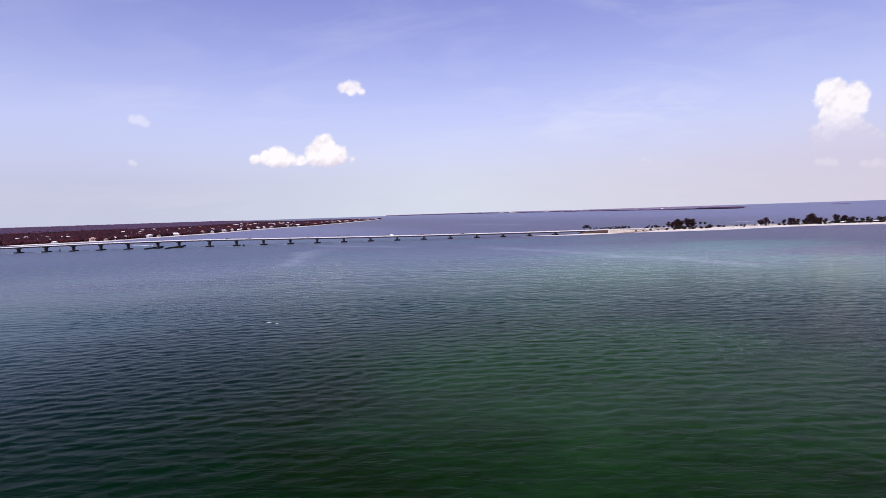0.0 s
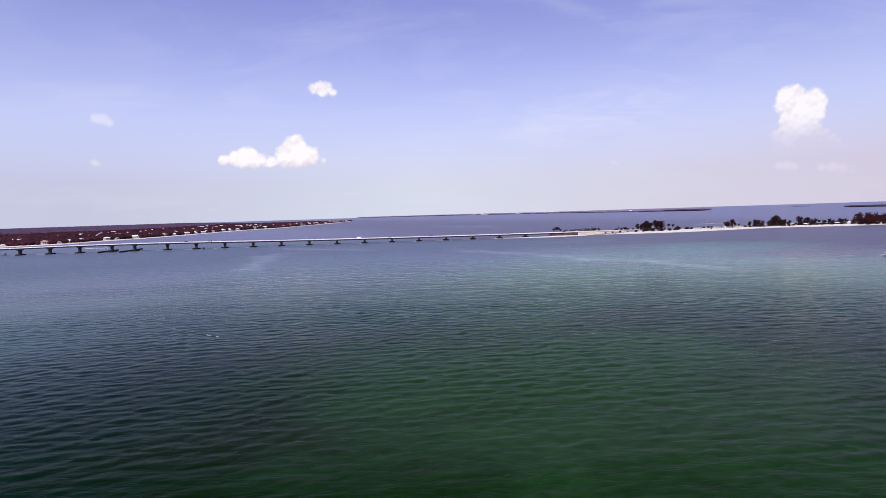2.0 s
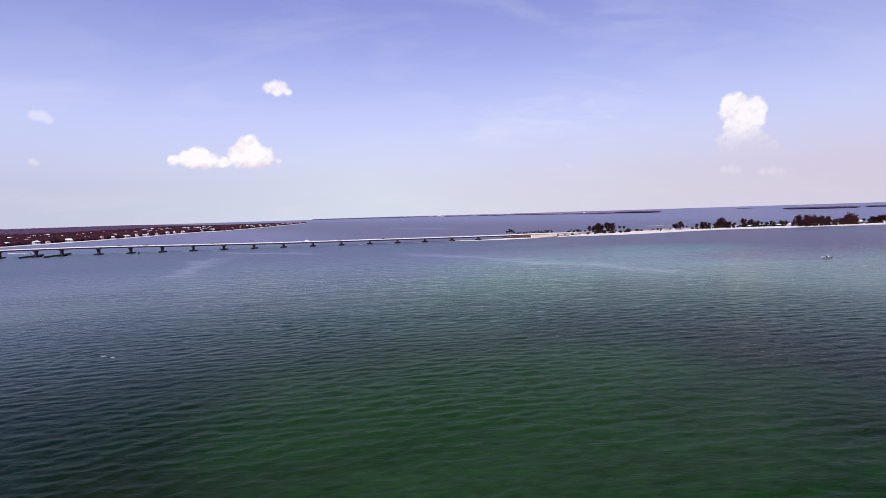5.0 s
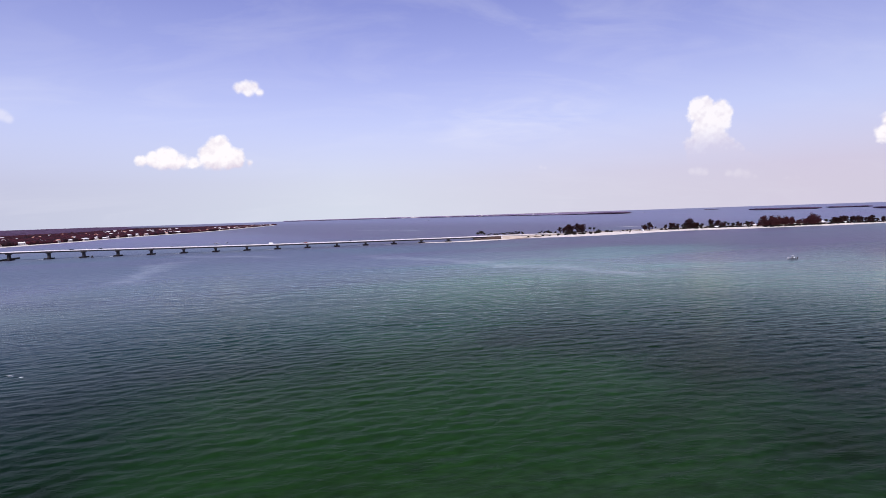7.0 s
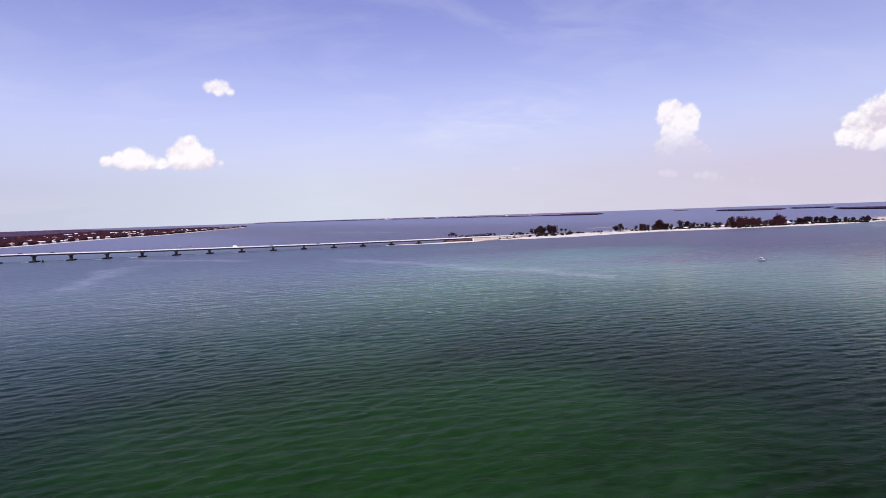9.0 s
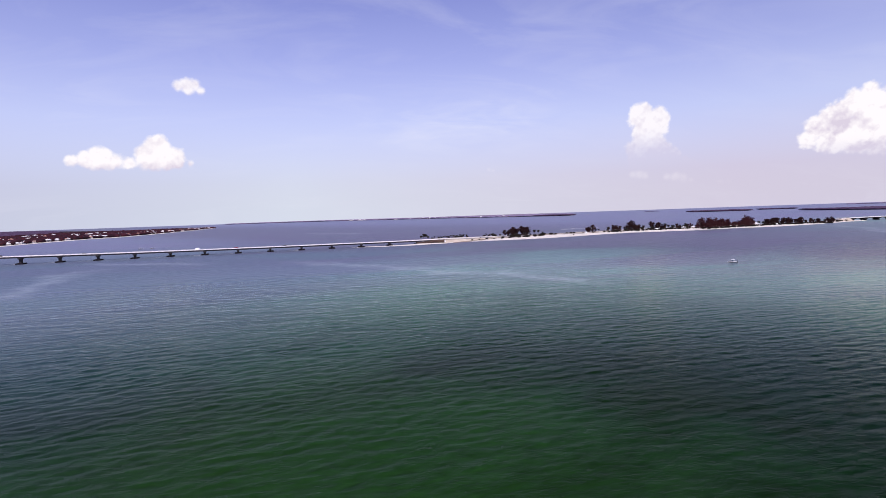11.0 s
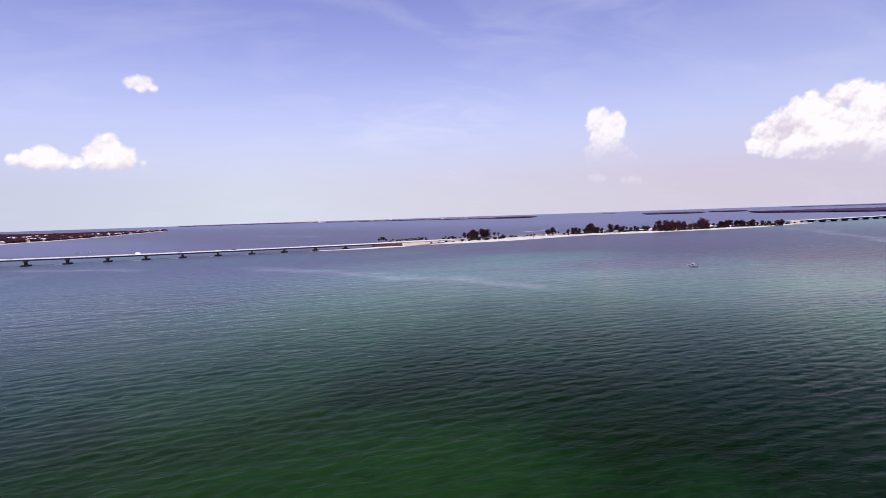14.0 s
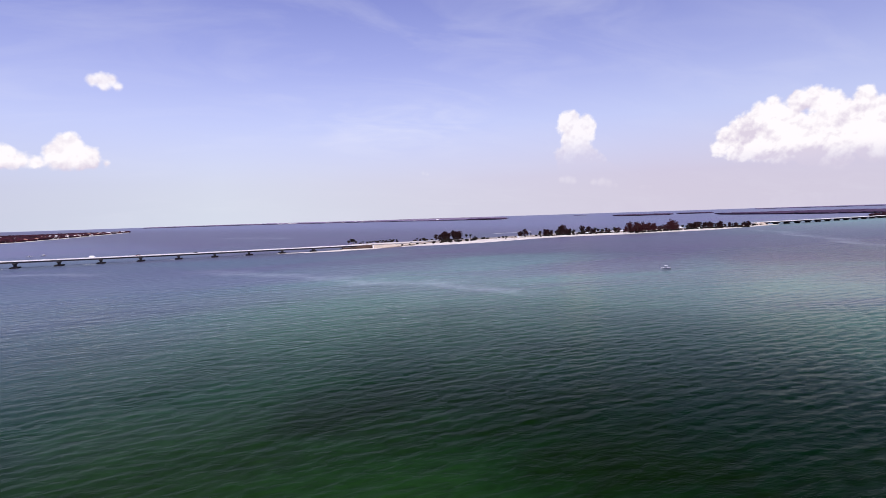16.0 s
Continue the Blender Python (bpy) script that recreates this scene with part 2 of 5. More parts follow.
def leafy(name, light, dark):
    """Foliage: colour changes from clump to clump, light comes through."""
    m = bpy.data.materials.new(name)
    tree, add, link = nodes_of(m)
    geo = add("ShaderNodeNewGeometry")
    place = add("ShaderNodeTexCoord").outputs["Object"]
    n = noise_tex(add, link, place, 0.6, 4)
    stand = noise_tex(add, link, stretched(add, link, place, (0.004, 0.009, 0.01), (0, 0, 0.5)), 1.0, 4, 0.6)
    fac = math_node(add, link, "MULTIPLY_ADD", geo.outputs["Random Per Island"], 0.45, math_node(add, link, "MULTIPLY", n, 0.5))
    fac = math_node(add, link, "MULTIPLY_ADD", math_node(add, link, "SUBTRACT", stand, 0.5), 1.3, fac)
    tone = ramp(add, [(0.2, dark), (0.8, light)])
    link(fac, tone.inputs[0])
    d = add("ShaderNodeBsdfPrincipled")
    d.inputs["Roughness"].default_value, d.inputs["Specular IOR Level"].default_value = 0.75, 0.2
    t = add("ShaderNodeBsdfTranslucent")
    link(tone.outputs[0], d.inputs["Base Color"]), link(tone.outputs[0], t.inputs[0])
    mx = add("ShaderNodeMixShader")
    mx.inputs[0].default_value = 0.18
    link(d.outputs[0], mx.inputs[1]), link(t.outputs[0], mx.inputs[2])
    link(mx.outputs[0], add("ShaderNodeOutputMaterial").inputs[0])
    return m


def dot_place(add, link, place, way):
    n = add("ShaderNodeVectorMath")
    n.operation = "DOT_PRODUCT"
    n.inputs[1].default_value = way
    link(place, n.inputs[0])
    return n.outputs["Value"]


def smooth_step(add, link, value, lo, hi, out0=0.0, out1=1.0):
    n = add("ShaderNodeMapRange")
    n.interpolation_type = "SMOOTHSTEP"
    for k, v in enumerate((lo, hi, out0, out1)):
        n.inputs[k + 1].default_value = v
    link(value, n.inputs[0])
    return n.outputs[0]


# pale drift lines where currents meet: from, to, half width
DRIFT_LINES = (((40, 560), (164, 381), 13.0), ((150, 400), (196, 320), 9.0), ((-120, 415), (-140, 590), 11.0), ((815, 700), (745, 585), 9.0), ((760, 600), (590, 390), 11.0), ((-40, 600), (-160, 680), 8.0), ((190, 1230), (60, 1420), 22.0), ((1380, 1640), (1530, 1330), 16.0), ((1850, 2250), (2010, 1760), 22.0))


def sea_water():
    """Shallow sea: green water with colour patches, dimmed sides and drift lines under a rippled, glossy surface."""
    m = bpy.data.materials.new("sea_water")
    tree, add, link = nodes_of(m)
    place = add("ShaderNodeNewGeometry").outputs["Position"]
    north = dot_place(add, link, place, (0, 1, 0))
    wide = noise_tex(add, link, place, 0.006, 4, 0.5, 0.6)
    near = noise_tex(add, link, stretched(add, link, place, (0.022, 0.034, 1), (0, 0, 0.3)), 1.0, 4, 0.55, 0.5)
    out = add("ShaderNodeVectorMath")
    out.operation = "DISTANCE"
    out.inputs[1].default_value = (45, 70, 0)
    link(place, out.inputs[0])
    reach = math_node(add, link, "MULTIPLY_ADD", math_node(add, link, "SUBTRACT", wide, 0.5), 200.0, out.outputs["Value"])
    # green water near by, then teal and paler tones, blue-violet in the open bay
    green = mix_color(add, link, smooth_step(add, link, near, 0.42, 0.62), WATER_GREEN, WATER_OLIVE)
    # a lighter green sand patch
    spot = add("ShaderNodeVectorMath")
    spot.operation = "LENGTH"
    shifted = add("ShaderNodeVectorMath")
    shifted.operation = "SUBTRACT"
    shifted.inputs[1].default_value = (38, 140, 0)
    link(place, shifted.inputs[0])
    link(stretched(add, link, shifted.outputs[0], (1 / 80, 1 / 100, 0)), spot.inputs[0])
    ragged = math_node(add, link, "MULTIPLY_ADD", math_node(add, link, "SUBTRACT", near, 0.5), 1.6, spot.outputs["Value"])
    green = mix_color(add, link, smooth_step(add, link, ragged, 1.15, 0.2, 0.0, 0.85), green, WATER_LIGHT)
    # bluer, darker water to the west and east, with lens falloff painted in
    west = dot_place(add, link, place, (-0.878, 0.479, 0))
    west = smooth_step(add, link, math_node(add, link, "MULTIPLY_ADD", wide, 90.0, west), 95.0, 240.0)
    green = mix_color(add, link, math_node(add, link, "MULTIPLY", west, 0.8), green, WATER_WEST_DIM)
    east_dim = smooth_step(add, link, math_node(add, link, "MULTIPLY_ADD", near, 60.0, dot_place(add, link, place, (0.94, 0.34, 0))), 225.0, 340.0, 0.0, 0.85)
    green = mix_color(add, link, east_dim, green, WATER_EAST_DIM)
    # colour pales outward for the shallows, with low-angle sky sheen painted in
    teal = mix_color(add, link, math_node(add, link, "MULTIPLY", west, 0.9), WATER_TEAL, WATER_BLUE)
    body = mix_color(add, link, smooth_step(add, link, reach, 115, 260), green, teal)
    shoal_sheen = mix_color(add, link, math_node(add, link, "MULTIPLY", west, 0.9), WATER_SHOAL_SHEEN, WATER_VIOLET)
    body = mix_color(add, link, smooth_step(add, link, reach, 200, 430), body, shoal_sheen)
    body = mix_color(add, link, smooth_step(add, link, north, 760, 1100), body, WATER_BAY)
    # violet patches with lens falloff painted in eastward, and drifting patches of teal and violet
    east = dot_place(add, link, place, (0.9, 0.436, 0))
    mottle = noise_tex(add, link, stretched(add, link, place, (0.0045, 0.011, 1), (0, 0, 0.25)), 1.0, 5, 0.55, 0.7)
    violet_dim = smooth_step(add, link, math_node(add, link, "MULTIPLY_ADD", mottle, 420.0, math_node(add, link, "SUBTRACT", east, 210.0)), 260.0, 560.0)
    near_side = smooth_step(add, link, east, 800.0, 1500.0, 0.9, 0.0)
    body = mix_color(add, link, math_node(add, link, "MULTIPLY", violet_dim, near_side), body, WATER_VIOLET_DIM)
    patch = ramp(add, [(0.36, (0.88, 1.05, 0.98)), (0.5, (1, 1, 1)), (0.66, (1.06, 0.88, 1.04))])
    link(mottle, patch.inputs[0])
    body = mix_color(add, link, 1.0, body, patch.outputs[0], "MULTIPLY")
    # slicks: long streaks where the ripples die down
    slick = noise_tex(add, link, stretched(add, link, place, (0.0022, 0.011, 1), (0, 0, 0.12)), 1.0, 6, 0.6, 0.9)
    calm = smooth_step(add, link, slick, 0.48, 0.66)
    warp = noise_tex(add, link, place, 0.012, 4, 0.6)
    fleck = noise_tex(add, link, place, 0.045, 5, 0.65)
    lines = math_node(add, link, "MULTIPLY", calm, 0.06)
    for (x0, y0), (x1, y1), half in DRIFT_LINES:
        n = Vector((y1 - y0, x0 - x1, 0)).normalized()
        t = Vector((x1 - x0, y1 - y0, 0))
        c, s0 = n.x * x0 + n.y * y0, t.normalized().dot(Vector((x0, y0, 0)))
        off = math_node(add, link, "SUBTRACT", dot_place(add, link, place, n), c)
        across = math_node(add, link, "ABSOLUTE", math_node(add, link, "MULTIPLY_ADD", math_node(add, link, "SUBTRACT", warp, 0.5), half * 7, off))
        run = math_node(add, link, "ABSOLUTE", math_node(add, link, "DIVIDE", math_node(add, link, "SUBTRACT", dot_place(add, link, place, t.normalized()), s0 + t.length / 2), t.length / 2))
        band = math_node(add, link, "SUBTRACT", 1.0, math_node(add, link, "DIVIDE", across, half * 1.5))
        ends_ = math_node(add, link, "MULTIPLY", math_node(add, link, "SUBTRACT", 1.2, run), 2.0)
        band = math_node(add, link, "MINIMUM", math_node(add, link, "MAXIMUM", math_node(add, link, "MINIMUM", band, ends_), 0.0), 1.0)
        lines = math_node(add, link, "MAXIMUM", lines, math_node(add, link, "MULTIPLY", band, math_node(add, link, "MULTIPLY_ADD", fleck, 3.0, -0.9)))
    body = mix_color(add, link, math_node(add, link, "MULTIPLY", lines, 0.3), body, WATER_SILT)
    # swell, wind waves in two directions, ripples
    w0 = noise_tex(add, link, stretched(add, link, place, (0.1, 0.16, 0.3), (0, 0, -0.5)), 1.0, 3, 0.6, 0.2)
    w1 = noise_tex(add, link, stretched(add, link, place, (0.2, 0.5, 0.3), (0, 0, -0.1)), 1.0, 5, 0.62, 0.4)
    w2 = noise_tex(add, link, stretched(add, link, place, (0.3, 0.6, 0.3), (0, 0, 0.8)), 1.0, 5, 0.62, 0.4)
    w3 = noise_tex(add, link, stretched(add, link, place, (0.9, 1.7, 1), (0, 0, 0.15)), 1.0, 5, 0.65)
    # the smaller a wave, the sooner it is lost with distance
    small = math_node(add, link, "MULTIPLY", w3, smooth_step(add, link, out.outputs["Value"], 60, 190, 0.9, 0.0))
    middle = math_node(add, link, "MULTIPLY", math_node(add, link, "MULTIPLY_ADD", w2, 0.8, w1), smooth_step(add, link, out.outputs["Value"], 140, 340, 1.0, 0.12))
    waves = math_node(add, link, "ADD", small, math_node(add, link, "MULTIPLY_ADD", w0, 1.6, middle))
    lull = smooth_step(add, link, out.outputs["Value"], 230, 520, 1.0, 0.12)
    # long gusts ruffle the open water
    gust = noise_tex(add, link, stretched(add, link, place, (0.03, 0.085, 1), (0, 0, 0.05)), 1.0, 3, 0.55, 0.5)
    w4 = noise_tex(add, link, stretched(add, link, place, (0.09, 0.2, 0.3), (0, 0, 0.1)), 1.0, 2, 0.5, 0.6)
    waves = math_node(add, link, "MULTIPLY_ADD", w4, math_node(add, link, "MULTIPLY", smooth_step(add, link, north, 130, 260, 0.0, 1.3), lull), waves)
    waves = math_node(add, link, "MULTIPLY_ADD", gust, math_node(add, link, "MULTIPLY", smooth_step(add, link, north, 160, 320, 0.0, 2.0), lull), waves)
    # wave light and shade painted into the body: lighter crests, darker troughs
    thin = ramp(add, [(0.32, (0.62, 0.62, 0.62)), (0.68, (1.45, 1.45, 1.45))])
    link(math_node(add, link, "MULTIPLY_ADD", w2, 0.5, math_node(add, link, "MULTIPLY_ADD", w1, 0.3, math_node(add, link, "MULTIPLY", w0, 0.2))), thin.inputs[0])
    rel = add("ShaderNodeBump")
    link(math_node(add, link, "MULTIPLY_ADD", calm, -0.35, 0.95), rel.inputs["Strength"])
    link(smooth_step(add, link, north, 120, 380, WATER_RIPPLE, WATER_RIPPLE * 2.4), rel.inputs["Distance"])
    link(waves, rel.inputs["Height"])
    depths = add("ShaderNodeBsdfDiffuse")
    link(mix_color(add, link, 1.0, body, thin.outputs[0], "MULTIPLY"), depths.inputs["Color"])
    link(rel.outputs[0], depths.inputs["Normal"])
    sky_gloss = add("ShaderNodeBsdfGlossy")
    sky_gloss.inputs["Color"].default_value = (*GLOSS_TINT, 1)
    # far out the ripples are too fine to tell apart and only roughen the gloss
    link(smooth_step(add, link, north, 180, 560, 0.06, 0.34), sky_gloss.inputs["Roughness"])
    link(rel.outputs[0], sky_gloss.inputs["Normal"])
    facing = add("ShaderNodeLayerWeight")
    facing.inputs["Blend"].default_value = 0.5
    link(rel.outputs[0], facing.inputs["Normal"])
    fall = math_node(add, link, "MULTIPLY", math_node(add, link, "POWER", facing.outputs["Facing"], GLOSS_FALL), GLOSS_MOST)
    # a roughened sea mirrors less of the sky at low angles
    fall = math_node(add, link, "MULTIPLY", fall, smooth_step(add, link, out.outputs["Value"], 240, 560, 1.0, 0.5))
    both = add("ShaderNodeMixShader")
    link(fall, both.inputs[0]), link(depths.outputs[0], both.inputs[1]), link(sky_gloss.outputs[0], both.inputs[2])
    link(both.outputs[0], add("ShaderNodeOutputMaterial").inputs[0])
    return m


M_WATER = sea_water()
M_SAND = surface("white_sand", (0.74, 0.70, 0.62), (0.52, 0.47, 0.39), 0.12, 0.95, 0.3)
M_SCRUB = surface("scrub_ground", (0.34, 0.28, 0.2), (0.13, 0.10, 0.07), 0.06, 0.95, 0.5)
M_SANDY_SOIL = surface("sandy_soil", (0.56, 0.49, 0.4), (0.36, 0.29, 0.22), 0.08, 0.95, 0.4)
M_FOREST_FLOOR = surface("forest_floor", (0.045, 0.026, 0.026), (0.018, 0.012, 0.013), 0.05, 0.95, 0.5)
# distance haze is mixed into this ground colour
M_HAZE_FLOOR = surface("hazed_far_ground", (0.22, 0.175, 0.225), (0.14, 0.115, 0.15), 0.05, 0.95, 0.3)
M_ASPHALT = surface("sun_bleached_asphalt", (0.22, 0.21, 0.21), (0.14, 0.135, 0.135), 0.3, 0.9, 0.1)
M_CONCRETE = surface("pale_concrete", (0.84, 0.82, 0.8), (0.7, 0.68, 0.66), 0.25, 0.85, 0.15, each=0.1)
# shade below the bridge parapets is put into these two darker concretes
M_DIM_DECK = surface("dim_deck_concrete", (0.36, 0.33, 0.36), (0.2, 0.18, 0.2), 0.25, 0.9, 0.2)
M_GIRDER = surface("shade_toned_concrete", (0.05, 0.044, 0.052), (0.022, 0.019, 0.023), 0.3, 0.85, 0.15)
M_STAINED = surface("tide_stained_concrete", (0.018, 0.015, 0.019), (0.007, 0.006, 0.008), 0.5, 0.9, 0.3, each=0.2, spec=0.1)
M_TIMBER = surface("tarred_timber", (0.035, 0.03, 0.03), (0.012, 0.01, 0.01), 0.8, 0.8, 0.4)
M_BARK = surface("grey_bark", (0.16, 0.12, 0.09), (0.06, 0.045, 0.035), 2.0, 0.9, 0.6)
M_PINE = leafy("dark_pine_needles", (0.07, 0.021, 0.021), (0.012, 0.006, 0.007))
M_PINE_RED = leafy("rusty_foliage", (0.12, 0.026, 0.03), (0.032, 0.01, 0.013))
M_PALM = leafy("palm_fronds", (0.04, 0.032, 0.02), (0.012, 0.011, 0.008))
M_SHRUB = leafy("sea_grape_leaves", (0.04, 0.03, 0.02), (0.013, 0.011, 0.008))
# violet of the distance haze put into the leaf colour
M_HAZE_MANGROVE = leafy("hazed_mangrove_leaves", (0.1, 0.06, 0.108), (0.066, 0.04, 0.075))
M_SHEET_PILE = surface("rusty_sheet_piling", (0.13, 0.075, 0.055), (0.05, 0.03, 0.025), 0.5, 0.85, 0.3)
M_FOREST = leafy("mangrove_canopy", (0.068, 0.013, 0.02), (0.014, 0.004, 0.007))
# pale lilac haze painted into the farthest canopy
M_HAZE_FOREST = leafy("hazed_far_canopy", (0.29, 0.235, 0.34), (0.19, 0.15, 0.235))
M_WALL = surface("house_plaster", (0.66, 0.62, 0.58), (0.48, 0.45, 0.42), 0.4, 0.9, 0.1, each=0.35)
M_ROOF_PALE = surface("pale_metal_roof", (0.82, 0.81, 0.8), (0.66, 0.65, 0.64), 0.4, 0.5, 0.1, each=0.3)
M_ROOF_CLAY = surface("clay_tile_roof", (0.55, 0.3, 0.22), (0.38, 0.2, 0.15), 0.8, 0.85, 0.3, each=0.3)
M_GLASS = surface("dark_window_glass", (0.03, 0.035, 0.04), (0.015, 0.018, 0.02), 1.0, 0.12, 0.0, spec=0.6)
M_GELCOAT = surface("white_gelcoat", (0.85, 0.85, 0.85), (0.74, 0.74, 0.73), 0.8, 0.25, 0.02)
M_HULL_BLUE = surface("navy_gelcoat", (0.03, 0.035, 0.06), (0.018, 0.02, 0.04), 0.8, 0.25, 0.02)
M_BLACK = surface("black_plastic", (0.025, 0.025, 0.025), (0.012, 0.012, 0.012), 1.5, 0.5, 0.05)
M_RUBBER = surface("tyre_rubber", (0.03, 0.03, 0.03), (0.015, 0.015, 0.015), 3, 0.85, 0.1)
M_STEEL = surface("galvanised_steel", (0.5, 0.5, 0.5), (0.36, 0.36, 0.36), 2, 0.45, 0.05, metal=0.8)
M_FOAM = surface("sea_foam", (0.86, 0.88, 0.88), (0.6, 0.64, 0.64), 1.2, 0.8, 0.6)
M_PAINTS = [surface(n, a, b, 0.6, 0.3, 0.02) for n, a, b in (
    ("white_car_paint", (0.8, 0.8, 0.8), (0.72, 0.72, 0.72)), ("dark_car_paint", (0.03, 0.03, 0.035), (0.02, 0.02, 0.025)),
    ("silver_car_paint", (0.45, 0.45, 0.46), (0.38, 0.38, 0.39)), ("red_car_paint", (0.3, 0.03, 0.03), (0.22, 0.02, 0.02)))]


# ---- mesh helpers ----
def mesh_of(name, bm, material, smooth=False):
    me = bpy.data.meshes.new(name)
    bm.to_mesh(me)
    bm.free()
    me.materials.append(material)
    if smooth:
        me.polygons.foreach_set("use_smooth", [True] * len(me.polygons))
    return me


def part(name, bm, material, parent, label="", smooth=False):
    ob = new(name, mesh_of(name, bm, material, smooth))
    ob.parent = parent
    return tagged(ob, label)


def alone(name, bm, material, label, category, group="", kind="", smooth=False):
    return tagged(new(name, mesh_of(name, bm, material, smooth)), label, category, group, kind)


def base(name, m, label, category, group="", kind=""):
    ob = new(name)
    ob.matrix_basis = m
    return tagged(ob, label, category, group, kind)


def box(bm, x0, x1, y0, y1, z0, z1, m=None, bevel=0.0):
    vs = bmesh.ops.create_cube(bm, size=1.0)["verts"]
    t = Matrix.Translation(((x0 + x1) / 2, (y0 + y1) / 2, (z0 + z1) / 2)) @ Matrix.Diagonal((x1 - x0, y1 - y0, z1 - z0, 1))
    bmesh.ops.transform(bm, matrix=(m @ t) if m else t, verts=vs)
    if bevel:
        es = list({e for v in vs for e in v.link_edges})
        bmesh.ops.bevel(bm, geom=es, offset=bevel, segments=1, affect="EDGES")
    return bm


def solid_box(*a, **k):
    return box(bmesh.new(), *a, **k)


def tube(bm, points, radii, sides=7):
    """A tapered tube through points."""
    rings = []
    for i, p in enumerate(points):
        p = Vector(p)
        a, b = Vector(points[max(i - 1, 0)]), Vector(points[min(i + 1, len(points) - 1)])
        q = (b - a).to_track_quat("Z", "Y")
        rings.append([bm.verts.new(p + q @ Vector((radii[i] * math.cos(k * math.tau / sides), radii[i] * math.sin(k * math.tau / sides), 0))) for k in range(sides)])
    for r0, r1 in zip(rings, rings[1:]):
        for k in range(sides):
            bm.faces.new((r0[k], r0[(k + 1) % sides], r1[(k + 1) % sides], r1[k]))
    bm.faces.new(rings[0][::-1])
    bm.faces.new(rings[-1])
    return bm


def loft(bm, sections):
    """Skin over closed sections of equal count, capped."""
    rings = [[bm.verts.new(p) for p in s] for s in sections]
    n = len(rings[0])
    for r0, r1 in zip(rings, rings[1:]):
        for k in range(n):
            bm.faces.new((r0[k], r0[(k + 1) % n], r1[(k + 1) % n], r1[k]))
    bm.faces.new(rings[0][::-1])
    bm.faces.new(rings[-1])
    bmesh.ops.recalc_face_normals(bm, faces=bm.faces)
    return bm


def along(points, x):
    """Height of a line through (x, y) points at x, straight between them."""
    if x <= points[0][0]:
        return points[0][1]
    for (a, p), (b, q) in zip(points, points[1:]):
        if x <= b:
            return p + (q - p) * (x - a) / (b - a)
    return points[-1][1]


def plain_mesh(name, verts, faces, material, smooth=True):
    me = bpy.data.meshes.new(name)
    me.from_pydata(verts, [], faces)
    me.materials.append(material)
    if smooth:
        me.polygons.foreach_set("use_smooth", [True] * len(me.polygons))
    me.update()
    return me


# ---- the sea: one sheet to the horizon, with real waves near the camera ----
def spread(fine0, fine1, step, grow, far0, far1, shrink=None):
    """Grid lines, close together between fine0 and fine1, wider apart outside."""
    v = list(np.arange(fine0, fine1, step))
    s, p = step, v[-1]
    while p < far1:
        s *= grow
        p += s
        v.append(min(p, far1))
    s, p = step, fine0
    while p > far0:
        s *= shrink or grow
        p -= s
        v.insert(0, max(p, far0))
    return np.array(v)


def make_sea():
    rng = np.random.RandomState(5)
    xs = spread(-140, 270, 0.8, 1.06, -5600, 6200)
    ys = spread(52, 210, 0.45, 1.01, -3000, 6900, 1.3)
    X, Y = np.meshgrid(xs, ys)
    dx, dy = np.gradient(xs)[None, :], np.gradient(ys)[:, None]
    Z = np.zeros_like(X)
    group = 0.75 + 0.25 * np.sin(X * 0.043 + 1.3 * np.sin(Y * 0.021)) * np.sin(Y * 0.05 + 0.8 * np.sin(X * 0.027))
    for k in range(52):
        length = 1.6 * (2.0 ** rng.uniform(0, 2.0))
        turn = rng.normal((-0.05, -0.8, -0.1, -0.75, 0.6)[k % 5], 0.24)   # crossing wave trains
        amp = 0.0082 * length ** 0.5 * rng.uniform(0.5, 1.2)
        kx, ky = math.tau / length * math.sin(turn), math.tau / length * math.cos(turn)
        fade = np.clip(length / (4.0 * np.maximum(dx * abs(math.sin(turn)) * 1.5, dy)) - 0.6, 0, 1) * np.clip(length / (1.2 * dx) - 0.4, 0, 1)
        ph = X * kx + Y * ky + rng.uniform(0, math.tau) + 0.6 * np.sin(X * 0.05 + k) * np.sin(Y * 0.04 + 2 * k)
        Z += amp * fade * (np.sin(ph) + 0.25 * np.sin(2 * ph + 1.2)) * group
    Z *= np.clip((350 - Y) / 120, 0, 1)
    # rings that spread from the splash
    r = np.hypot((X + 64) * 0.8, Y - 197)
    ring = np.exp(-((r - 8) / 7) ** 2) * (0.55 - 0.45 * np.tanh((X + 62) / 5))
    Z += 0.05 * ring * np.sin(math.tau * r / 2.7)
    ny, nx = X.shape
    co = np.stack([X, Y, Z], -1).reshape(-1, 3).astype(np.float32)
    i = np.arange((ny - 1) * nx).reshape(ny - 1, nx)[:, :-1].ravel()
    quads = np.stack([i, i + 1, i + nx + 1, i + nx], 1).astype(np.int32)
    me = bpy.data.meshes.new("water")
    me.vertices.add(len(co))
    me.vertices.foreach_set("co", co.ravel())
    me.loops.add(quads.size)
    me.loops.foreach_set("vertex_index", quads.ravel())
    me.polygons.add(len(quads))
    me.polygons.foreach_set("loop_start", np.arange(0, quads.size, 4, dtype=np.int32))
    me.polygons.foreach_set("use_smooth", np.ones(len(quads), dtype=bool))
    me.update(calc_edges=True)
    me.materials.append(M_WATER)
    tagged(new("water", me), "rippled green shallow bay water under a hazy sky", "water", kind="structure")


make_sea()

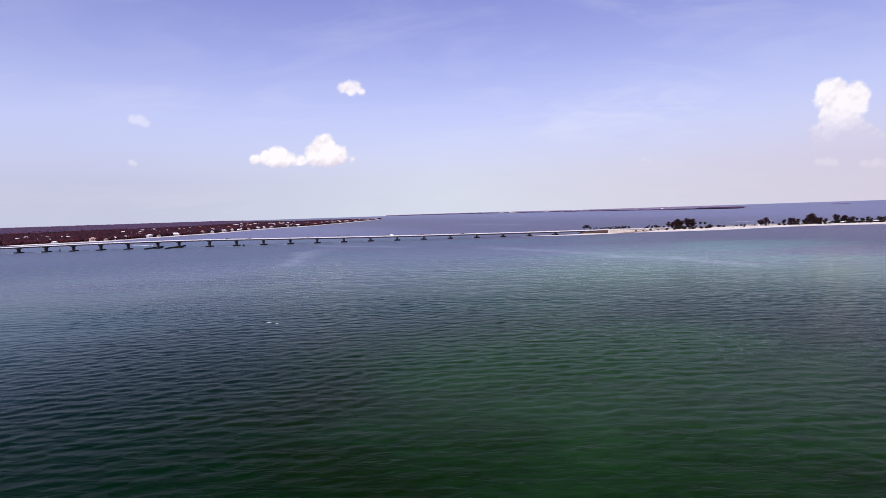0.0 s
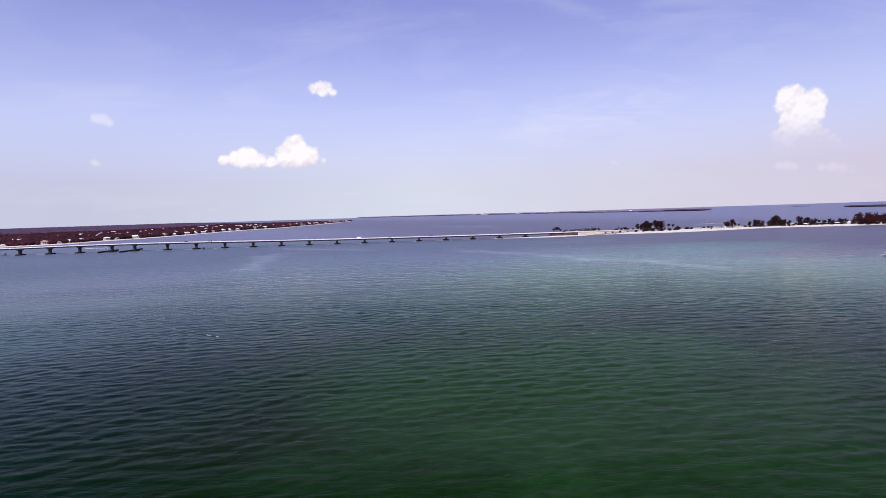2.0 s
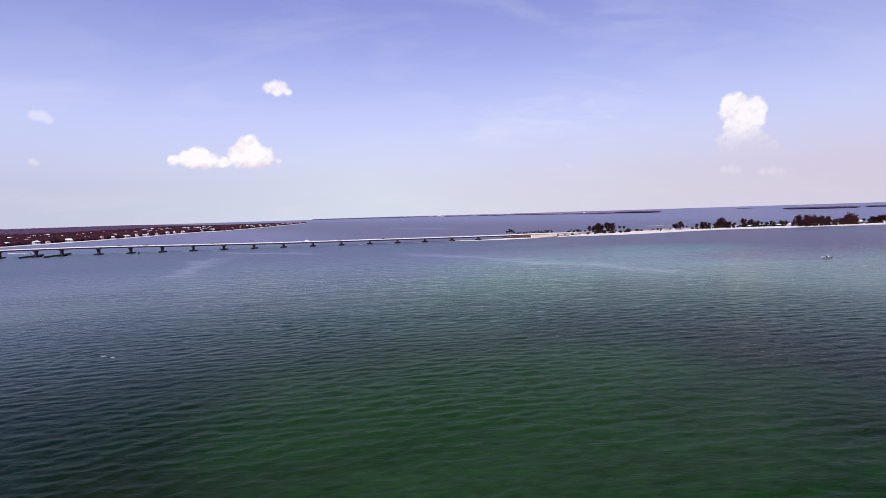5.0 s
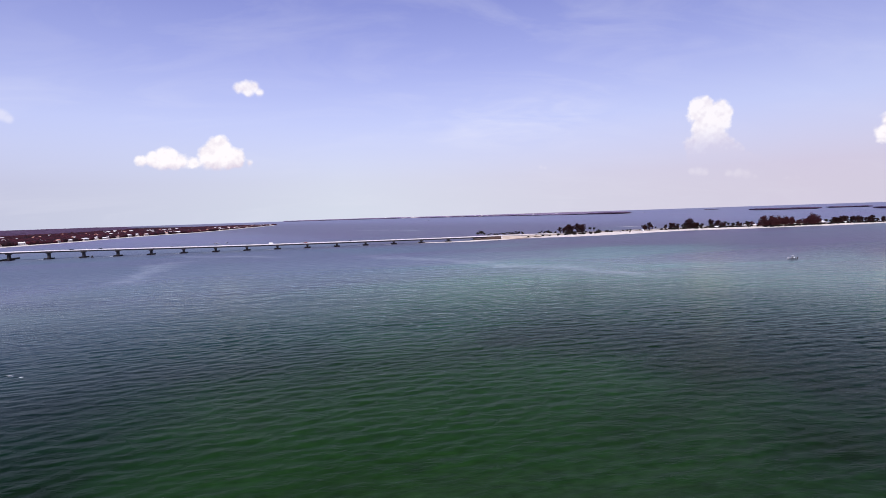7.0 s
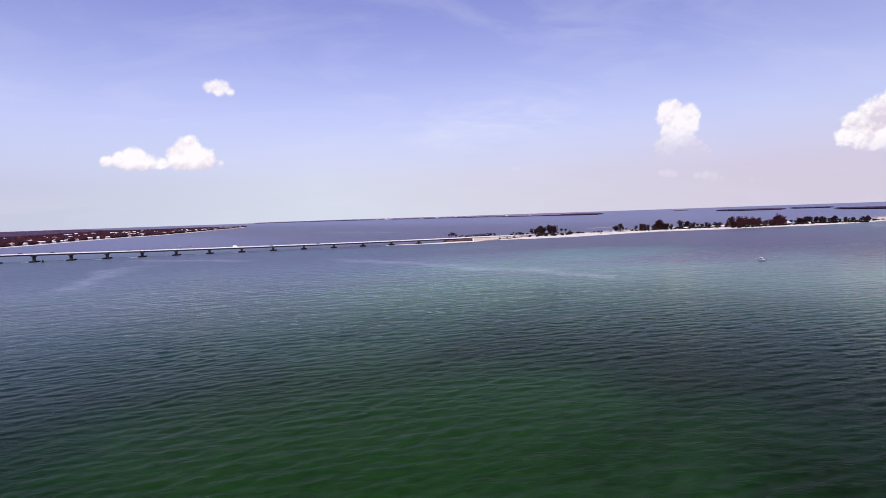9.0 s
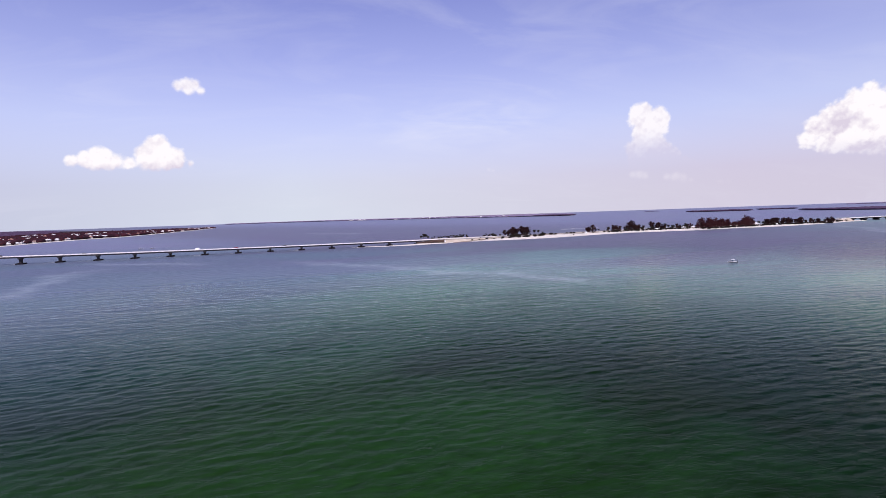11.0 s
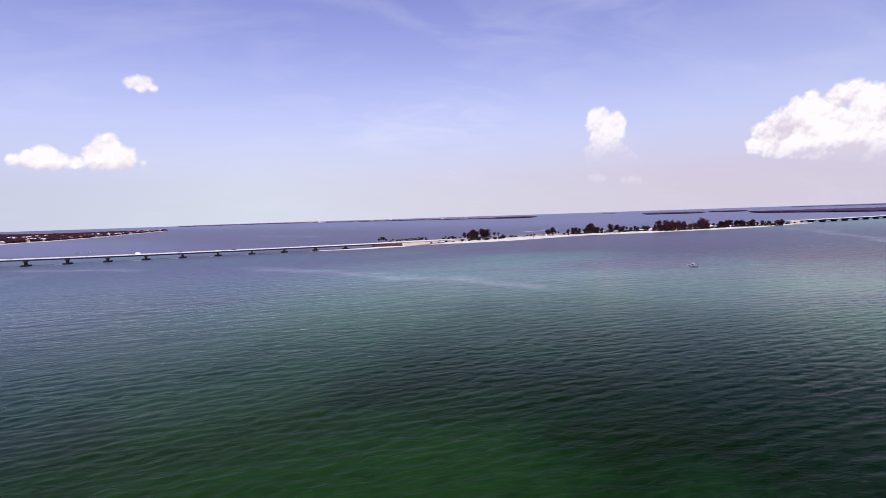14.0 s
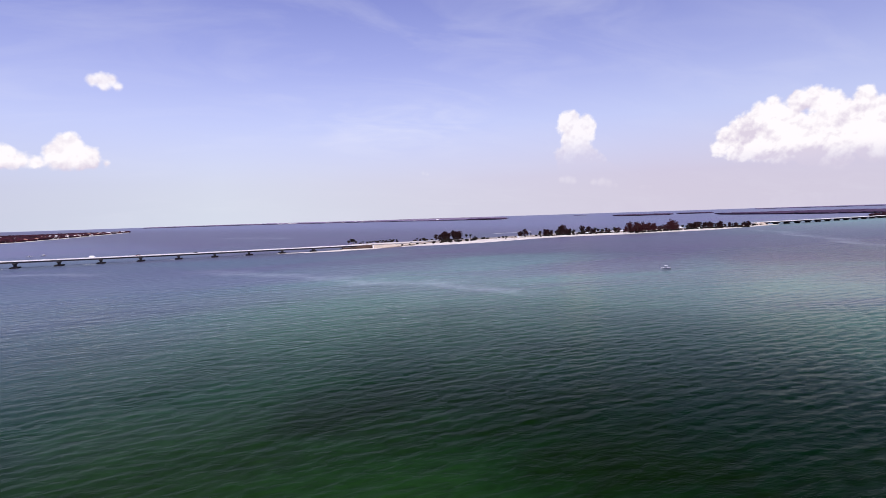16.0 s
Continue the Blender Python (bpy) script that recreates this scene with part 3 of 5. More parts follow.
# ---- the causeway island: a low sand bar between the two bridges ----
ISLAND_FRONT = [(120, 742), (150, 733), (180, 730), (216, 736), (256, 750), (292, 749), (328, 744), (370, 744), (421, 757), (477, 772), (529, 778), (572, 769), (617, 760), (675, 763), (722, 755), (778, 751), (855, 763), (951, 789), (1004, 800)]
ISLAND_BACK = [(120, 744), (150, 739), (180, 741), (200, 762), (222, 856), (250, 862), (330, 855), (430, 858), (540, 872), (600, 880), (720, 868), (850, 838), (918, 822), (1004, 812)]


def island_height(x, y):
    f, b = along(ISLAND_FRONT, x), along(ISLAND_BACK, x)
    d = min(y - f, b - y)
    return -0.6 + 2.1 * (1 - math.exp(-max(d + 5, 0) / 9)) + 0.25 * noise.noise((x * 0.03, y * 0.05, 0))


def make_island():
    verts, faces = [], []
    n, rows_ = 440, 26
    for i in range(n + 1):
        x = 112 + 900 * i / n
        f, b = along(ISLAND_FRONT, x) + 1.5 * noise.noise((x * 0.08, 3, 0)), along(ISLAND_BACK, x)
        for j in range(rows_ + 1):
            s = j / rows_
            s = s * s * (3 - 2 * s) * 0.6 + s * 0.4
            y = f - 6 + (b - f + 12) * s
            d = min(y - f, b - y)
            z = -0.6 + 2.1 * (1 - math.exp(-max(d + 5, 0) / 9)) + 0.25 * noise.noise((x * 0.03, y * 0.05, 0)) if d > -5 else -0.8
            verts.append((x, y, z))
    w = rows_ + 1
    for i in range(n):
        for j in range(rows_):
            a = i * w + j
            faces.append((a, a + w, a + w + 1, a + 1))
    tagged(new("ground_sandbar", plain_mesh("ground_sandbar", verts, faces, M_SAND)), "low causeway island of white shell sand", "sand", kind="structure")


make_island()

ROAD_LINE = [(214, 749), (260, 766), (320, 797), (420, 822), (540, 838), (680, 832), (800, 815), (880, 803), (960, 806)]


def strip(name, line, half, z_of, material, label, category, wobble=0.0, z_thick=0.5):
    """A strip of even width with thickness along a plan line."""
    bm = bmesh.new()
    sections = []
    x0, x1 = line[0][0], line[-1][0]
    n = int((x1 - x0) / 6)
    for i in range(n + 1):
        x = x0 + (x1 - x0) * i / n
        y = along(line, x)
        t = math.atan2(along(line, x + 8) - along(line, x - 8), 16)
        h = half * (1 + wobble * noise.noise((x * 0.03, 7, half)))
        c, s = math.cos(t), math.sin(t)
        z = z_of(x, y)
        sections.append([(x + s * h, y - c * h, z), (x - s * h, y + c * h, z), (x - s * h, y + c * h, z - z_thick), (x + s * h, y - c * h, z - z_thick)])
    loft(bm, sections)
    return alone(name, bm, material, label, category, kind="structure")


def road_height(x, y):
    ramp_down = max(0.0, 1 - (x - 214) / 190) if x < 500 else max(0.0, (x - 915) / 45)
    return 1.95 + (3.0 if x < 500 else 3.3) * ramp_down ** (2.6 if x < 500 else 1.5)


def embankment():
    secs = []
    for i in range(121):
        x = 224 + (972 - 224) * i / 120
        y, z = along(ROAD_LINE, x), road_height(x, along(ROAD_LINE, x)) - 0.25
        secs.append([(x, y - 7.5 - z * 1.2, 0.6), (x, y - 6.2, z), (x, y + 6.2, z), (x, y + 7.5 + z * 1.2, 0.6)])
    alone("ground_embankment", loft(bmesh.new(), secs), M_SANDY_SOIL, "tan earth embankment under the causeway road", "embankment", kind="structure")


embankment()
strip("road", ROAD_LINE, 5.5, road_height, M_ASPHALT, "sun-bleached two-lane causeway road", "road", z_thick=0.3)


# sandy scrub either side of the road
def scrub_patch(name, x0, x1, off, half, seed):
    line = [(x0 + (x1 - x0) * k / 12, along(ROAD_LINE, x0 + (x1 - x0) * k / 12) + off) for k in range(13)]
    bm = bmesh.new()
    rows_ = []
    n = max(8, int((x1 - x0) / 5))
    for i in range(n + 1):
        x = x0 + (x1 - x0) * i / n
        taper = math.sin(math.pi * min(max(i / n, 0.02), 0.98)) ** 0.4
        y = along(line, x)
        row = []
        for j in range(7):
            s = (j / 6 - 0.5) * 2
            yy = y + s * half * taper * (1 + 0.4 * noise.noise((x * 0.05, seed, s * 0.5)))
            row.append(bm.verts.new((x, yy, island_height(x, yy) + 0.1 * (1 - abs(s)) - 0.03 + 0.04 * noise.noise((x * 0.3, yy * 0.3, seed)))))
        rows_.append(row)
    for a, b in zip(rows_, rows_[1:]):
        for j in range(6):
            bm.faces.new((a[j], b[j], b[j + 1], a[j + 1]))
    alone(name, bm, M_SCRUB, "dry tan scrub and bare soil beside the road", "scrub", kind="structure", smooth=True)


scrub_patch("ground_scrub", 236, 470, -15, 10, 1)
scrub_patch("ground_scrub", 430, 640, -28, 12, 2)
scrub_patch("ground_scrub", 600, 880, -22, 16, 3)
scrub_patch("ground_scrub", 250, 520, 16, 9, 4)
scrub_patch("ground_scrub", 520, 900, 18, 10, 5)


# ---- bridges ----
def bridge_line(x):
    return 743.6 + 0.025 * x


DECK_Z = [(-830, 6.0), (-700, 6.6), (-560, 8.2), (-460, 9.4), (-370, 9.8), (-290, 9.2), (-200, 7.7), (-100, 6.4), (0, 5.7), (110, 5.2), (230, 4.9)]


def deck_strip(name, x0, x1, y0, y1, d0, d1, line, height, material, parent, step=9.0, label=""):
    """A bar along a bridge, y0..y1 across it and d0..d1 from the deck's top."""
    n = max(1, int((x1 - x0) / step))
    secs = []
    for i in range(n + 1):
        x = x0 + (x1 - x0) * i / n
        y, z = line(x), height(x)
        secs.append([(x, y + y0, z + d0), (x, y + y1, z + d0), (x, y + y1, z + d1), (x, y + y0, z + d1)])
    return part(name, loft(bmesh.new(), secs), material, parent, label)


def smooth_height(points):
    def h(x):
        return sum(along(points, x + d) for d in (-40, -20, 0, 20, 40)) / 5
    return h


def hammer_pier(parent, x, y, top, yaw):
    """A pile footing in the water, a wall-like stem and a hammerhead cap."""
    pier = base("pier", pose(x, y, 0, 0, 0, yaw), "", "")
    pier.parent = parent
    foot = solid_box(-3.6, 3.6, -5.4, 5.4, -1.6, 1.3, bevel=0.25)
    part("pile_footing", foot, M_STAINED, pier, "dark tide-stained footing")
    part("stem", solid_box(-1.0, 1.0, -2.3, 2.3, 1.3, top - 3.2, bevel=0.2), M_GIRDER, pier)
    cap = bmesh.new()
    a, b = top - 3.2, top - 1.75
    loft(cap, [[(-1.2, -2.4, a), (1.2, -2.4, a), (1.2, 2.4, a), (-1.2, 2.4, a)],
               [(-1.2, -5.3, b - 0.75), (1.2, -5.3, b - 0.75), (1.2, 5.3, b - 0.75), (-1.2, 5.3, b - 0.75)],
               [(-1.2, -5.3, b), (1.2, -5.3, b), (1.2, 5.3, b), (-1.2, 5.3, b)]])
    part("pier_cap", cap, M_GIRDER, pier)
    return pier


def long_bridge():
    b = base("causeway_bridge", pose(0, 0, 0), "long low concrete causeway bridge on hammerhead piers in the bay", "bridge")
    h = smooth_height(DECK_Z)
    deck_strip("deck", -830, 216, -5.6, 5.6, -0.3, 0.0, bridge_line, h, M_DIM_DECK, b)
    deck_strip("carriageway", -830, 216, -4.9, 4.9, 0.004, 0.03, bridge_line, h, M_ASPHALT, b)
    for y in (-5.35, 5.05):
        deck_strip("parapet", -830, 216, y, y + 0.3, 0.0, 0.42, bridge_line, h, M_CONCRETE, b, label="sunlit white concrete parapet")
    deck_strip("edge_beam", -830, 216, -5.66, -5.36, -0.05, 0.42, bridge_line, h, M_CONCRETE, b)
    for y in (-4.6, -1.7, 1.2, 4.1):
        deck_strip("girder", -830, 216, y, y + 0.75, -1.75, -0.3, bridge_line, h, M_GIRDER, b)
    for i in range(28):
        x = 190 - 35.9 * i + {15: -4.5, 16: 3.5}.get(i, 0)   # a narrower channel span
        hammer_pier(b, x, bridge_line(x), h(x), 1.4)
    # retaining walls of the approach
    for k in range(24):
        part("wall_panel", solid_box(188.0 + k * 1.5, 189.46 + k * 1.5, 741.2 + 0.25 * (k % 2), 741.6 + 0.25 * (k % 2), -0.4, 2.9), M_SHEET_PILE, b)
    part("capping_beam", solid_box(187.8, 224.2, 741.0, 742.1, 2.9, 3.1), M_SHEET_PILE, b)
    part("waling", solid_box(187.8, 224.2, 740.9, 741.2, 1.4, 1.75), M_TIMBER, b)
    part("abutment_wall", solid_box(205, 226, 743.6, 745.0, 0.2, 4.7, bevel=0.1), M_SHEET_PILE, b)
    part("abutment_wall", solid_box(205, 226, 752.8, 754.2, 0.2, 4.7, bevel=0.1), M_CONCRETE, b)
    part("wing_wall", solid_box(224.3, 225.6, 741.5, 745, 0.6, 4.2, bevel=0.1), M_CONCRETE, b, "white end wall of the approach")
    part("abutment_fill", solid_box(200, 222, 745, 752.8, 0.2, 4.3), M_SCRUB, b)
    return b


long_bridge()


def far_bridge_line(x):
    return 806 + 0.1 * (x - 960)


def far_bridge():
    b = base("arched_bridge", pose(0, 0, 0), "concrete causeway bridge on a row of low dark arches", "bridge")
    h = smooth_height([(955, 5.4), (1050, 5.3), (1200, 5.2), (1440, 4.8)])
    deck_strip("deck", 955, 1440, -5.6, 5.6, -0.3, 0.0, far_bridge_line, h, M_DIM_DECK, b)
    deck_strip("carriageway", 955, 1440, -4.9, 4.9, 0.004, 0.03, far_bridge_line, h, M_ASPHALT, b)
    for y in (-5.35, 5.05):
        deck_strip("parapet", 955, 1440, y, y + 0.3, 0.0, 0.5, far_bridge_line, h, M_CONCRETE, b)
    for i in range(13):
        x = 986 + 34.6 * i
        y = far_bridge_line(x)
        pier = base("pier", pose(x, y, 0, 0, 0, 6), "", "")
        pier.parent = b
        part("pile_footing", solid_box(-1.9, 1.9, -5.2, 5.2, -1.6, 0.7, bevel=0.2), M_STAINED, pier)
        part("stem", solid_box(-0.9, 0.9, -4.9, 4.9, 0.7, h(x) - 0.9, bevel=0.15), M_STAINED, pier)
        for yo in (-5.0, -0.4, 4.2):
            secs = []
            for k in range(17):
                s = k / 16
                xx = x + 34.6 * s
                depth = 0.6 + 3.0 * abs(2 * s - 1) ** 2.2
                yy, z = far_bridge_line(xx) + yo, h(xx) - 0.3
                secs.append([(xx, yy, z), (xx, yy + 0.8, z), (xx, yy + 0.8, z - depth), (xx, yy, z - depth)])
            part("arch_rib", loft(bmesh.new(), secs), M_STAINED, b)
    return b


far_bridge()


# ---- channel fenders and a piling cluster in the water by the bridge ----
def fender(x, y0, y1, turn):
    f = base("channel_fender", pose(x, (y0 + y1) / 2, 0, 0, 0, turn), "dark timber fender wall beside the boat channel", "fender", "channel fenders")
    half = (y1 - y0) / 2
    for k in range(3):
        z = -0.2 + 0.72 * k
        part("wale", solid_box(-0.3, 0.3, -half, half, z, z + 0.68, bevel=0.05), M_TIMBER, f)
    n = 11
    for i in range(n):
        y = -half + 2 * half * i / (n - 1)
        part("pile", tube(bmesh.new(), [(0.45, y, -2), (0.45, y, 2.1)], [0.28, 0.24], 8), M_TIMBER, f)
    part("catwalk", solid_box(-0.9, -0.3, -half, half, 1.5, 1.65), M_TIMBER, f)
    return f


fender(-388.4, 714, 762, 0)
fender(-359.4, 708, 768, 1.5)


def dolphin_piles(x, y):
    d = base("piling_cluster", pose(x, y, 0), "cluster of dark timber piles lashed with cable", "pilings", "piling clusters")
    for k in range(5):
        a = k * math.tau / 5
        part("pile", tube(bmesh.new(), [(1.5 * math.cos(a), 1.5 * math.sin(a), -2), (0.5 * math.cos(a), 0.5 * math.sin(a), 2.7)], [0.3, 0.25], 8), M_TIMBER, d)
    ring = [(0.95 * math.cos(k * math.tau / 12), 0.95 * math.sin(k * math.tau / 12), 2.0) for k in range(13)]
    part("cable_band", tube(bmesh.new(), ring, [0.07] * 13, 5), M_STEEL, d)


dolphin_piles(-262, 722)
dolphin_piles(-520, 745)


# ---- trees ----
def leaf_cloud(bm, rng, centre, size, count, leaf):
    """Small leaf clumps, thrown through an uneven ball."""
    for _ in range(count):
        v = rng.normal(size=3)
        v = v / np.linalg.norm(v) * rng.uniform(0.25, 1.0) ** 0.5
        p = Vector(centre) + Vector(v * np.array(size))
        q = Euler(rng.uniform(0, math.tau, 3)).to_matrix()
        s = leaf * rng.uniform(0.6, 1.4)
        a = [bm.verts.new(p + q @ Vector(c) * s) for c in ((-1, -0.45, 0), (0.1, -0.6, 0.25), (1, 0.1, -0.1), (0.1, 0.6, 0.2), (-0.6, 0.4, -0.15))]
        bm.faces.new(a)


def pine(seed, h, w, needles):
    """An open, feathery shore pine: forked trunk, limbs, many ragged tufts."""
    rng = np.random.RandomState(seed)
    t = base("shore_pine", pose(0, 0, -60), "dark ragged shore pine on the sand", "tree")
    bm = bmesh.new()
    lean = rng.uniform(-0.06, 0.06, 2)
    trunk = [(lean[0] * z, lean[1] * z, z) for z in np.linspace(-0.4, h * 0.92, 7)]
    tube(bm, trunk, list(np.linspace(0.38, 0.07, 7)), 7)
    ends = []
    for k in range(14):
        z = h * rng.uniform(0.2, 0.86)
        a = rng.uniform(0, math.tau)
        r = w * 0.55 * rng.uniform(0.45, 1.1) * (1.15 - 0.6 * z / h)
        p0 = (lean[0] * z, lean[1] * z, z)
        p1 = (p0[0] + r * 0.5 * math.cos(a), p0[1] + r * 0.5 * math.sin(a), z + h * 0.06)
        p2 = (p0[0] + r * math.cos(a), p0[1] + r * math.sin(a), z + h * rng.uniform(0.08, 0.2))
        tube(bm, [p0, p1, p2], [0.14, 0.09, 0.04], 5)
        ends += [p1, p2]
    part("trunk", bm, M_BARK, t)
    bm = bmesh.new()
    for p in ends:
        s = w * rng.uniform(0.1, 0.19)
        leaf_cloud(bm, rng, p, (s, s, s * 0.9), 64, 0.36)
    for k in range(5):
        leaf_cloud(bm, rng, (rng.uniform(-0.3, 0.3) * w, rng.uniform(-0.3, 0.3) * w, h * rng.uniform(0.62, 0.92)), (w * 0.05, w * 0.05, h * 0.16), 34, 0.33)
    for k in range(3):
        leaf_cloud(bm, rng, (lean[0] * h + rng.uniform(-0.12, 0.12) * w, lean[1] * h + rng.uniform(-0.12, 0.12) * w, h * rng.uniform(0.8, 0.95)), (w * 0.09, w * 0.09, h * 0.1), 36, 0.4)
    leaf_cloud(bm, rng, (0, 0, h * 0.42), (w * 0.22, w * 0.22, h * 0.32), 130, 0.42)
    leaf_cloud(bm, rng, (0, 0, h * 0.14), (w * 0.28, w * 0.28, h * 0.1), 60, 0.5)
    part("crown", bm, needles, t)
    return t


def palm(seed, h):
    """A sabal palm: slightly bent trunk, a round head of drooping fronds."""
    rng = np.random.RandomState(seed)
    t = base("palm_tree", pose(0, 0, -60), "slender palm with a round head of fronds", "palm")
    bend = rng.uniform(-0.9, 0.9, 2)
    pts = [(bend[0] * (z / h) ** 2, bend[1] * (z / h) ** 2, z) for z in np.linspace(-0.3, h, 6)]
    part("trunk", tube(bmesh.new(), pts, [0.28, 0.22, 0.2, 0.19, 0.19, 0.22], 7), M_BARK, t)
    bm = bmesh.new()
    top = Vector(pts[-1])
    for k in range(26):
        a, lift = k * 2.4 + rng.uniform(-0.2, 0.2), rng.uniform(-0.5, 1.15)
        n, length = 6, rng.uniform(2.3, 3.3)
        d = Vector((math.cos(a), math.sin(a), 0))
        side = Vector((-math.sin(a), math.cos(a), 0))
        last = None
        p, tilt = top.copy(), lift
        for i in range(n + 1):
            wd = 0.7 * math.sin(math.pi * (0.12 + 0.85 * i / n))
            row = (bm.verts.new(p - side * wd + Vector((0, 0, -0.15 * wd))), bm.verts.new(p), bm.verts.new(p + side * wd + Vector((0, 0, -0.15 * wd))))
            if last:
                bm.faces.new((last[0], last[1], row[1], row[0]))
                bm.faces.new((last[1], last[2], row[2], row[1]))
            last = row
            p = p + (d * math.cos(tilt) + Vector((0, 0, math.sin(tilt)))) * length / n
            tilt -= 0.34
    part("crown", bm, M_PALM, t)
    return t


def shrub(seed, w, h):
    rng = np.random.RandomState(seed)
    t = base("shrub", pose(0, 0, -60), "low dark sea grape shrub on the sand", "shrub")
    bm = bmesh.new()
    for k in range(5):
        a = k * 1.26
        tube(bm, [(0, 0, -0.2), (0.25 * w * math.cos(a), 0.25 * w * math.sin(a), h * 0.6)], [0.08, 0.03], 5)
    part("stems", bm, M_BARK, t)
    bm = bmesh.new()
    for k in range(5):
        c = (rng.uniform(-0.3, 0.3) * w, rng.uniform(-0.25, 0.25) * w, h * rng.uniform(0.35, 0.6))
        leaf_cloud(bm, rng, c, (w * 0.26, w * 0.24, h * 0.42), 60, 0.34)
    part("foliage", bm, M_SHRUB, t)
    return t


pines = [pine(10 + k, 14.0, 11.0, M_PINE) for k in range(5)]
red_pines = [pine(30 + k, 14.0, 13.0, M_PINE_RED) for k in range(3)]
palms = [palm(50 + k, 3.9 + 0.45 * k) for k in range(4)]
shrubs = [shrub(70 + k, 5.2, 2.4) for k in range(4)]
PLANTED = {}


def plant(kinds, x, y, size, group, rng, squash=1.0):
    """Stands a tree on the sand: the model itself first, copies after."""
    ob = kinds[rng.randint(len(kinds))]
    m = pose(x, y, island_height(x, y) - 0.05, 0, 0, rng.uniform(0, 360)) @ Matrix.Diagonal((size, size, size * squash, 1))
    key = ob.name
    if key not in PLANTED:
        PLANTED[key] = ob
        t = ob
    else:
        t = copy_thing(ob, pose(0, 0, 0))
    t.matrix_basis = m
    tagged(t, group=group)


def plant_island():
    rng = np.random.RandomState(3)
    # stands of pines: from x, to x, middle y, spread in y, count, height factor
    for x0, x1, y, dy, n, s in ((343, 364, 832, 6, 8, 0.98), (367, 377, 822, 4, 4, 0.92), (471, 488, 818, 4, 5, 0.74), (503, 521, 800, 5, 6, 0.72), (533, 560, 806, 6, 10, 0.92), (576, 602, 803, 5, 9, 0.74), (612, 640, 800, 4, 6, 0.5), (775, 812, 784, 8, 11, 0.78), (806, 845, 776, 7, 10, 0.68), (905, 926, 789, 3, 5, 0.58), (845, 905, 778, 6, 10, 0.5)):
        for k in range(n):
            plant(pines, x0 + (x1 - x0) * (k + 0.5) / n + rng.uniform(-1.5, 1.5), y + rng.uniform(-dy, dy), s * rng.uniform(0.45, 1.2), "shore pines", rng)
    for x0, x1, y, dy, n, s in ((641, 684, 778, 9, 15, 0.98), (686, 704, 777, 6, 6, 0.8), (714, 742, 776, 8, 9, 1.0)):
        for k in range(n):
            plant(red_pines, x0 + (x1 - x0) * (k + 0.5) / n + rng.uniform(-2, 2), y + rng.uniform(-dy, dy), s * rng.uniform(0.5, 1.2), "rusty pines", rng)
    # a loose fringe of young pines and palms fills the eastern half
    for k in range(74):
        x = 498 + 430 * (k + rng.uniform(0, 1)) / 74
        f, bk = along(ISLAND_FRONT, x), along(ISLAND_BACK, x)
        y = f + 22 + rng.uniform(0, 0.4) * (bk - f)
        if abs(y - along(ROAD_LINE, x)) < 9:
            continue
        if k % 2:
            plant(palms, x, y, rng.uniform(0.7, 1.35), "palms", rng)
        else:
            plant(pines if x < 640 or x > 750 else red_pines, x, y, rng.uniform(0.3, 0.62), "shore pines" if x < 640 or x > 750 else "rusty pines", rng)
    # undergrowth below the stands
    for x0, x1, y, n in ((341, 378, 820, 12), (502, 560, 797, 18), (560, 640, 792, 26), (640, 770, 768, 42), (770, 905, 773, 44)):
        for k in range(n):
            plant(shrubs, x0 + (x1 - x0) * (k + 0.5) / n + rng.uniform(-2, 2), y + rng.uniform(-3, 5), rng.uniform(0.7, 1.25), "shrubs", rng)
    for x, y, s in ((222, 850, 1.7), (226, 852, 1.55), (229, 849, 1.0), (219, 853, 1.2), (241, 856, 1.0), (246, 855, 0.8), (250, 855, 0.9), (254, 854, 0.95), (258, 853, 1.0), (264, 850, 0.9), (268, 849, 1.15), (273, 848, 1.0), (277, 847, 1.05), (280, 847, 0.9), (283, 846, 1.25), (287, 846, 1.1), (320, 850, 1.0), (325, 850, 0.9), (328, 850, 1.1), (331, 851, 1.25), (389, 826, 1.25), (394, 824, 1.15), (399, 820, 0.7), (486, 806, 0.8), (496, 800, 0.95), (524, 795, 1.1), (529, 796, 1.15), (566, 796, 0.9), (571, 797, 0.8), (606, 808, 1.45), (614, 800, 0.8), (619, 799, 0.9), (624, 802, 0.8), (631, 798, 0.9), (636, 797, 0.7), (643, 795, 0.85), (708, 776, 1.1), (752, 782, 0.8), (757, 780, 0.75), (850, 776, 0.8), (862, 776, 0.9), (872, 777, 0.8), (887, 780, 0.7), (897, 783, 0.75)):
        plant(palms, x, y, s * rng.uniform(0.95, 1.05) * (0.74 if 235 < x < 335 else 0.95), "palms", rng)
